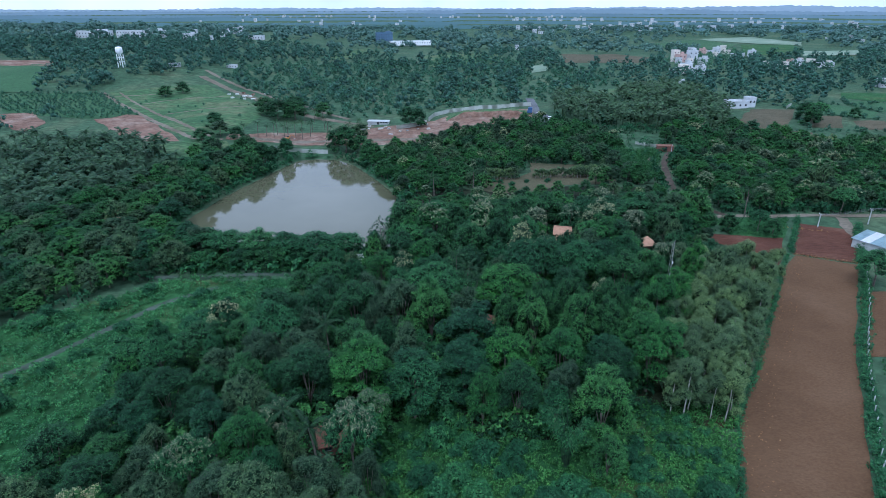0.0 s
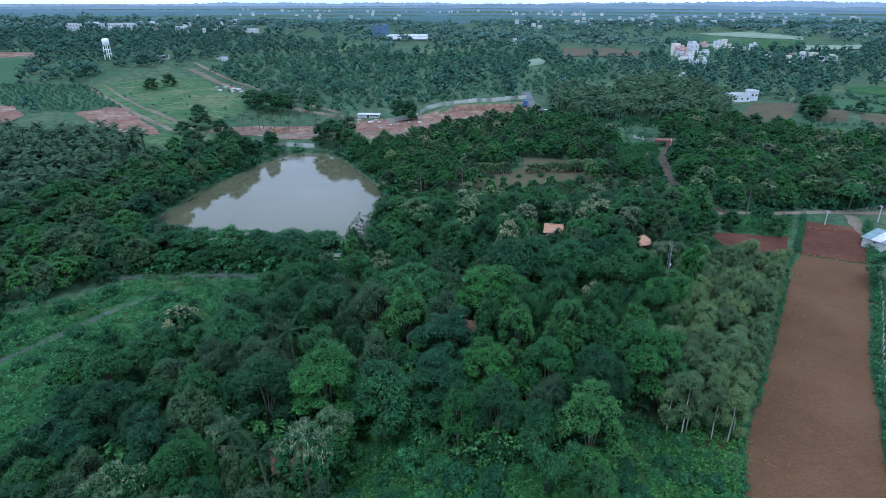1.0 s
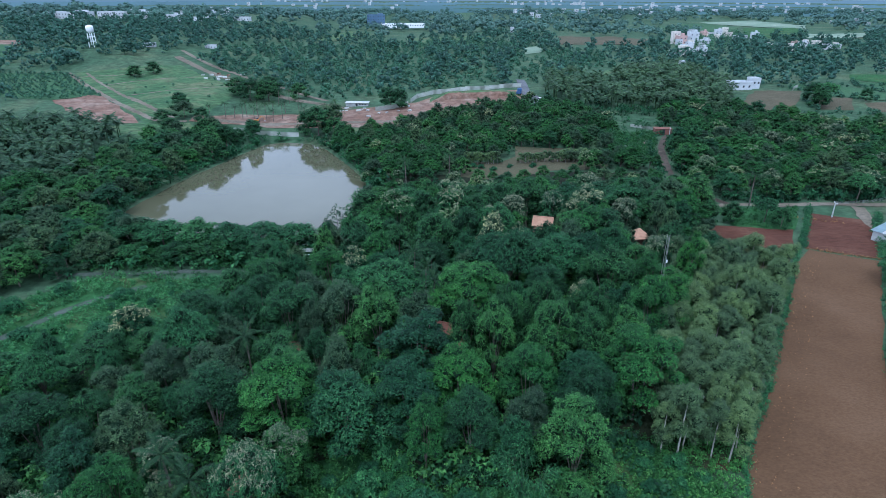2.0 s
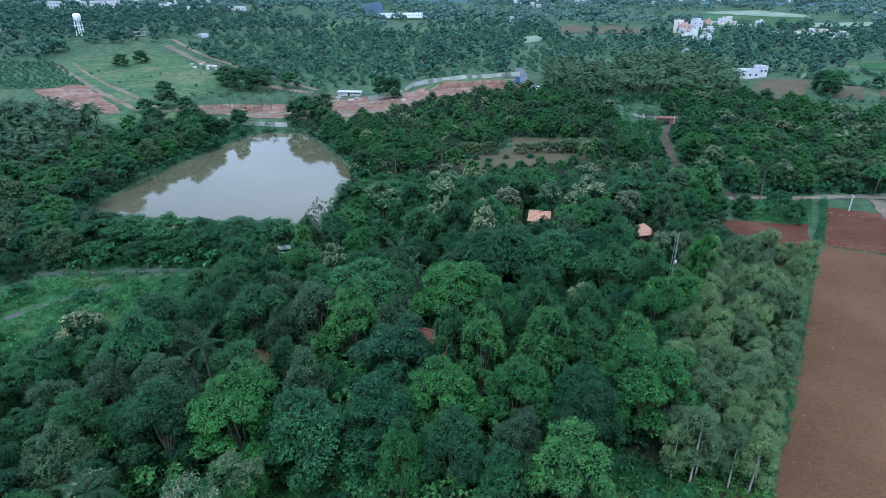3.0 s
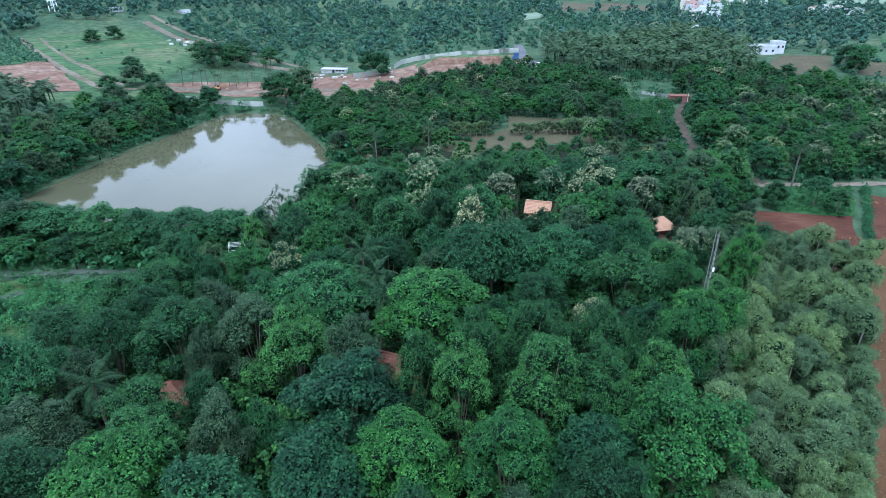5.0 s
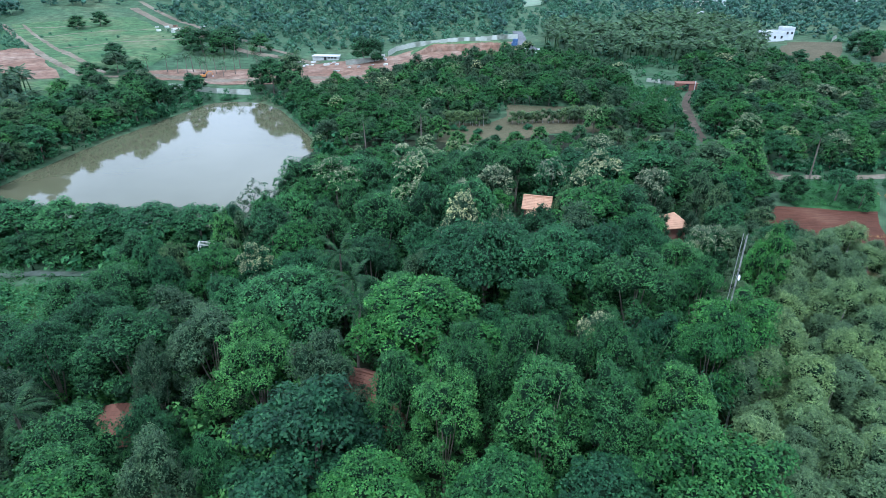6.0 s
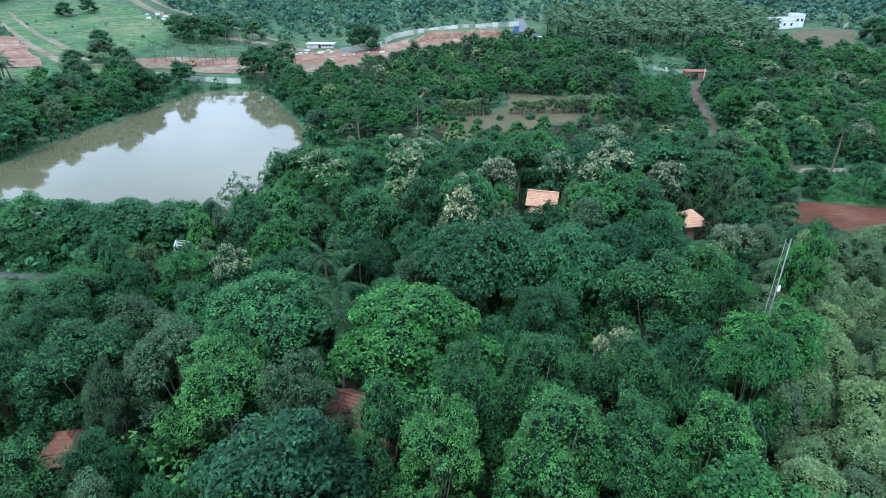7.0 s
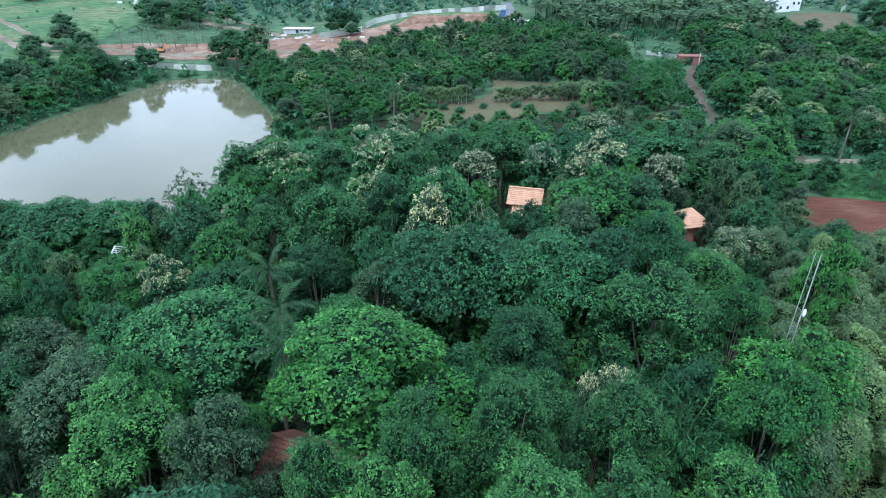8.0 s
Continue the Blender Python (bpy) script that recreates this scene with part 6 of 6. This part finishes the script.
merge("hedge", LEAF["scrub"], "bushy banks dividing the small fields", "hedge", [q for ln in shrub_rows for q in along(ln, 2.6, 1.0, (0.25, 0.75))], BUSH + BUSH[:1], inside_mat=LEAF["scrub"])
tree_at("mango", 161, 270, 4.2, 8.5, rng)
tree_at("mango", 164.5, 274, 3.6, 8.0, rng)
tree_at("mango", 189, 284, 2.6, 5.5, rng)
tree_at("rain", 190, 256, 5.0, 8.0, rng)
sheet_fence("low whitewashed wall beside the lane", [(73.2, 206), (72, 197), (70.2, 189)], 0.7, 2.2)
sheet_fence("low pale wall across the weedy plot", [(60, 202), (64, 204), (70, 205)], 0.6, 2.2)

# ---- houses far off ----
def block(label, x, y, turn, w, d, storeys, mat=None, name="house", lift=0.0, category="house"):
    """A flat-roofed house: walls, parapet, stair head, and windows storey by storey."""
    mat = mat or FAR_WHITE
    house = tagged(new(name), label, category)
    house.matrix_basis = pose(x, y, float(height(x, y)) + lift, 0, 0, turn)
    h = 3.1 * storeys
    part("wall", boxes((-w / 2, -d / 2, -1.5, w / 2, d / 2, h)), mat, house)
    part("parapet", boxes((-w / 2 - 0.1, -d / 2 - 0.1, h, w / 2 + 0.1, -d / 2 + 0.15, h + 0.8), (-w / 2 - 0.1, d / 2 - 0.15, h, w / 2 + 0.1, d / 2 + 0.1, h + 0.8),
                          (-w / 2 - 0.1, -d / 2 + 0.15, h, -w / 2 + 0.15, d / 2 - 0.15, h + 0.8), (w / 2 - 0.15, -d / 2 + 0.15, h, w / 2 + 0.1, d / 2 - 0.15, h + 0.8)), mat, house)
    if storeys > 1 and w > 6:
        part("stair_head", boxes((w * 0.1, 0, h, w * 0.4, d * 0.35, h + 2.4)), mat, house)
    n = max(2, int(w / 3))
    for s in range(storeys):
        for k in range(n):
            cx = -w / 2 + w * (k + 0.5) / n
            part("window", boxes((cx - 0.45, -d / 2 - 0.04, s * 3.1 + 1.1, cx + 0.45, -d / 2 - 0.004, s * 3.1 + 2.1)), DARK, house)
    return house


block("long white farmhouse with a flat terrace", 147, 316, 8, 12, 6, 1, FAR_WHITE, name="farmhouse")
block("white side wing of a farmhouse", 155.5, 318, 8, 4, 5, 1, FAR_WHITE, "farmhouse", 1.2)
part_wall = sheet_fence("white compound wall beside the farmhouse", [(172, 312), (180, 322)], 1.8, 2.2)
sheet_fence("white compound wall along the fields", [(120, 258), (128, 266)], 1.4, 2.2)
rv = random.Random(31)
first = {}


SIZES = ((9, 8, 2, None), (12, 8, 1, None), (8, 7, 3, None), (14, 9, 2, None), (6, 6, 2, CREAM_WALL), (7, 9, 2, ROSE_WALL), (5.8, 5.5, 1, FAR_WHITE), (5.6, 6.5, 2, FAR_WHITE), (5.9, 5, 3, CREAM_WALL))


def village_house(x, y, turn, k, s, label="white flat-roofed village house", group="village houses"):
    if k not in first:
        first[k] = tagged(block(label, x, y, turn, *SIZES[k]), group=group)
        return
    ob = copy_thing(first[k], Matrix.Identity(4))
    ob.matrix_basis = Matrix.LocRotScale((x, y, float(height(x, y))), Euler((0, 0, radians(turn))), (s, s, s))
    tagged(ob, label, group=group)


WALLS = {4: "small cream-walled village house", 5: "rose-plastered flat-roofed village house", 8: "slim cream village house of three storeys"}
for cx, cy, n, sx, sy in ((181, 474, 9, 11, 9), (206, 548, 13, 20, 18), (268, 640, 15, 22, 42), (258, 500, 6, 9, 9), (302, 528, 9, 20, 12), (155, 412, 1, 1, 1), (275, 398, 1, 1, 1), (76, 720, 1, 1, 1)):
    for _ in range(n):
        k = rv.choice((0, 1, 2, 4, 4, 5, 6, 7, 7, 8))
        village_house(cx + rv.uniform(-sx, sx), cy + rv.uniform(-sy, sy), rv.uniform(-30, 30), k, rv.uniform(0.5, 0.85), WALLS.get(k, "white flat-roofed village house"))
for cx, cy, n, sx, sy in ((200, 1195, 10, 90, 45), (460, 1205, 22, 170, 35), (150, 1075, 4, 20, 12), (340, 1310, 9, 30, 30), (420, 1480, 16, 140, 50), (740, 1490, 22, 200, 45), (300, 1850, 16, 140, 70), (820, 1830, 18, 280, 70),
                          (780, 1190, 6, 30, 20), (550, 880, 5, 30, 30), (-560, 1850, 14, 420, 70), (-300, 1500, 5, 200, 40), (-700, 2400, 14, 600, 60), (100, 2350, 18, 400, 80)):
    for _ in range(n):
        village_house(cx + rv.uniform(-sx, sx), cy + rv.uniform(-sy, sy), rv.uniform(-25, 25), rv.choice((6, 7, 7, 7)), rv.uniform(0.8, 1.3), "white building in the distant town", "distant town")
for x, y in ((-161, 457), (-193, 434)):
    village_house(x, y, 10, 1, 0.6)
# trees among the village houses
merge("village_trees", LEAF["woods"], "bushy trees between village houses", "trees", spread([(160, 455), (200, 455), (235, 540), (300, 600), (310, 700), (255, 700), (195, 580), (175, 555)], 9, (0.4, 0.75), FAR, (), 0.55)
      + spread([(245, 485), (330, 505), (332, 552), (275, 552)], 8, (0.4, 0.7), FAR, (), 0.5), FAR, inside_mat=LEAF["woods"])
# long white sheds on the hill
for x, y, w, turn in ((-402, 702, 44, 4), (-350, 716, 52, 6)):
    hall = block("long white industrial hall on the rise", x, y, turn, w, 14, 2, name="hall", category="hall")
for x, y, w in ((-280, 676, 12), (-330, 800, 16), (-262, 690, 14), (-300, 830, 12), (-264, 738, 10), (-268, 800, 12), (-216, 698, 18)):
    block("white outbuilding among trees on the rise", x, y, rv.uniform(-10, 10), w, 8, 2 if w < 13 else 1, name="outbuilding", category="building")
# glass office
office = block("blue glass-fronted office building", -88, 830, 6, 22, 14, 4, BLUE_GLASS, "office_building", 2, "office")
block("long low white wing beside the glass office", -52, 822, 8, 56, 12, 1, WHITE, "office_wing", 4, "office")

# water tower
tower = tagged(new("water_tower"), "white concrete water tower on a braced shaft", "water tower")
tx, ty = -222, 418
tower.matrix_basis = pose(tx, ty, float(height(tx, ty)) + 1.5)
for sx in (-1, 1):
    for sy in (-1, 1):
        part("column", mesh_of("column", *joined([tube([(sx * 1.6, sy * 1.6, -1), (sx * 1.4, sy * 1.4, 7.5)], [0.3, 0.28], 8)]), WHITE, True), None, tower)
for k in (2.4, 5.0):
    part("brace", boxes((-1.7, -1.7, k, 1.7, -1.4, k + 0.35), (-1.7, 1.4, k, 1.7, 1.7, k + 0.35), (-1.7, -1.4, k, -1.4, 1.4, k + 0.35), (1.4, -1.4, k, 1.7, 1.4, k + 0.35)), WHITE, tower)
part("tank", mesh_of("tank", *joined([tube([(0, 0, 7.3), (0, 0, 7.8), (0, 0, 8.6), (0, 0, 11.2), (0, 0, 12.0), (0, 0, 12.3)], [0.6, 1.4, 2.2, 2.2, 1.8, 0.3], 16)]), WHITE, True), None, tower)

# ---- far hills: backdrop strips that glow, haze painted into their colour ----
def hills(label, dist, tall, seed, colour, strength):
    m, n, l, b = material("painted_haze_" + str(seed), 1.0, 0.0)
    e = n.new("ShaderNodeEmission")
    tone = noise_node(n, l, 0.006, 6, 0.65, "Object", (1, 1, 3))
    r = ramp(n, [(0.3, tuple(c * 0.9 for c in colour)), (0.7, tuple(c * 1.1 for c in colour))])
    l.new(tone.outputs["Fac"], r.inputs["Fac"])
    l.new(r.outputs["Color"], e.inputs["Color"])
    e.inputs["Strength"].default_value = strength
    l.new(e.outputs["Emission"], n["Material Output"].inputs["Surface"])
    rh = random.Random(seed)
    ph = [rh.uniform(0, 6.28) for _ in range(6)]
    verts, faces = [], []
    for k in range(961):
        a = radians(-75 + 150 * k / 960)
        z = tall * (0.55 + 0.2 * math.sin(a * 4 + ph[0]) + 0.15 * math.sin(a * 9 + ph[1]) + 0.07 * math.sin(a * 23 + ph[2]) + 0.05 * math.sin(a * 61 + ph[3]) + 0.03 * math.sin(a * 140 + ph[4])) + rh.uniform(-1.0, 1.6) * dist / 1500
        x, y = dist * math.sin(a), dist * math.cos(a)
        verts += [(x, y, -60), (x, y, 12.5 + z), (x * 1.06, y * 1.06, 12.5 + z * 0.8), (x * 1.06, y * 1.06, -60)]
    for k in range(960):
        for j in range(4):
            faces.append((4 * k + j, 4 * k + (j + 1) % 4, 4 * k + 4 + (j + 1) % 4, 4 * k + 4 + j))
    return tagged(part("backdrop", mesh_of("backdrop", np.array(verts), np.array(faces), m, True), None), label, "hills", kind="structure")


hills("dim blue-green wooded plain with haze painted in", 1250, 7, 51, (0.108, 0.192, 0.192), 1.0)
hills("dim blue wooded plain with haze painted in", 1550, 8, 52, (0.118, 0.202, 0.208), 1.0)
hills("blue wooded rise with haze painted in", 1950, 11, 53, (0.138, 0.226, 0.245), 1.0)
hills("pale blue rise with haze painted in", 2500, 15, 54, (0.165, 0.25, 0.285), 1.0)
hills("pale blue ridge with mist painted in", 3300, 24, 55, (0.225, 0.31, 0.36), 1.0)
hills("faint far ridge under the clouds with mist painted in", 4400, 36, 56, (0.32, 0.41, 0.47), 1.0)
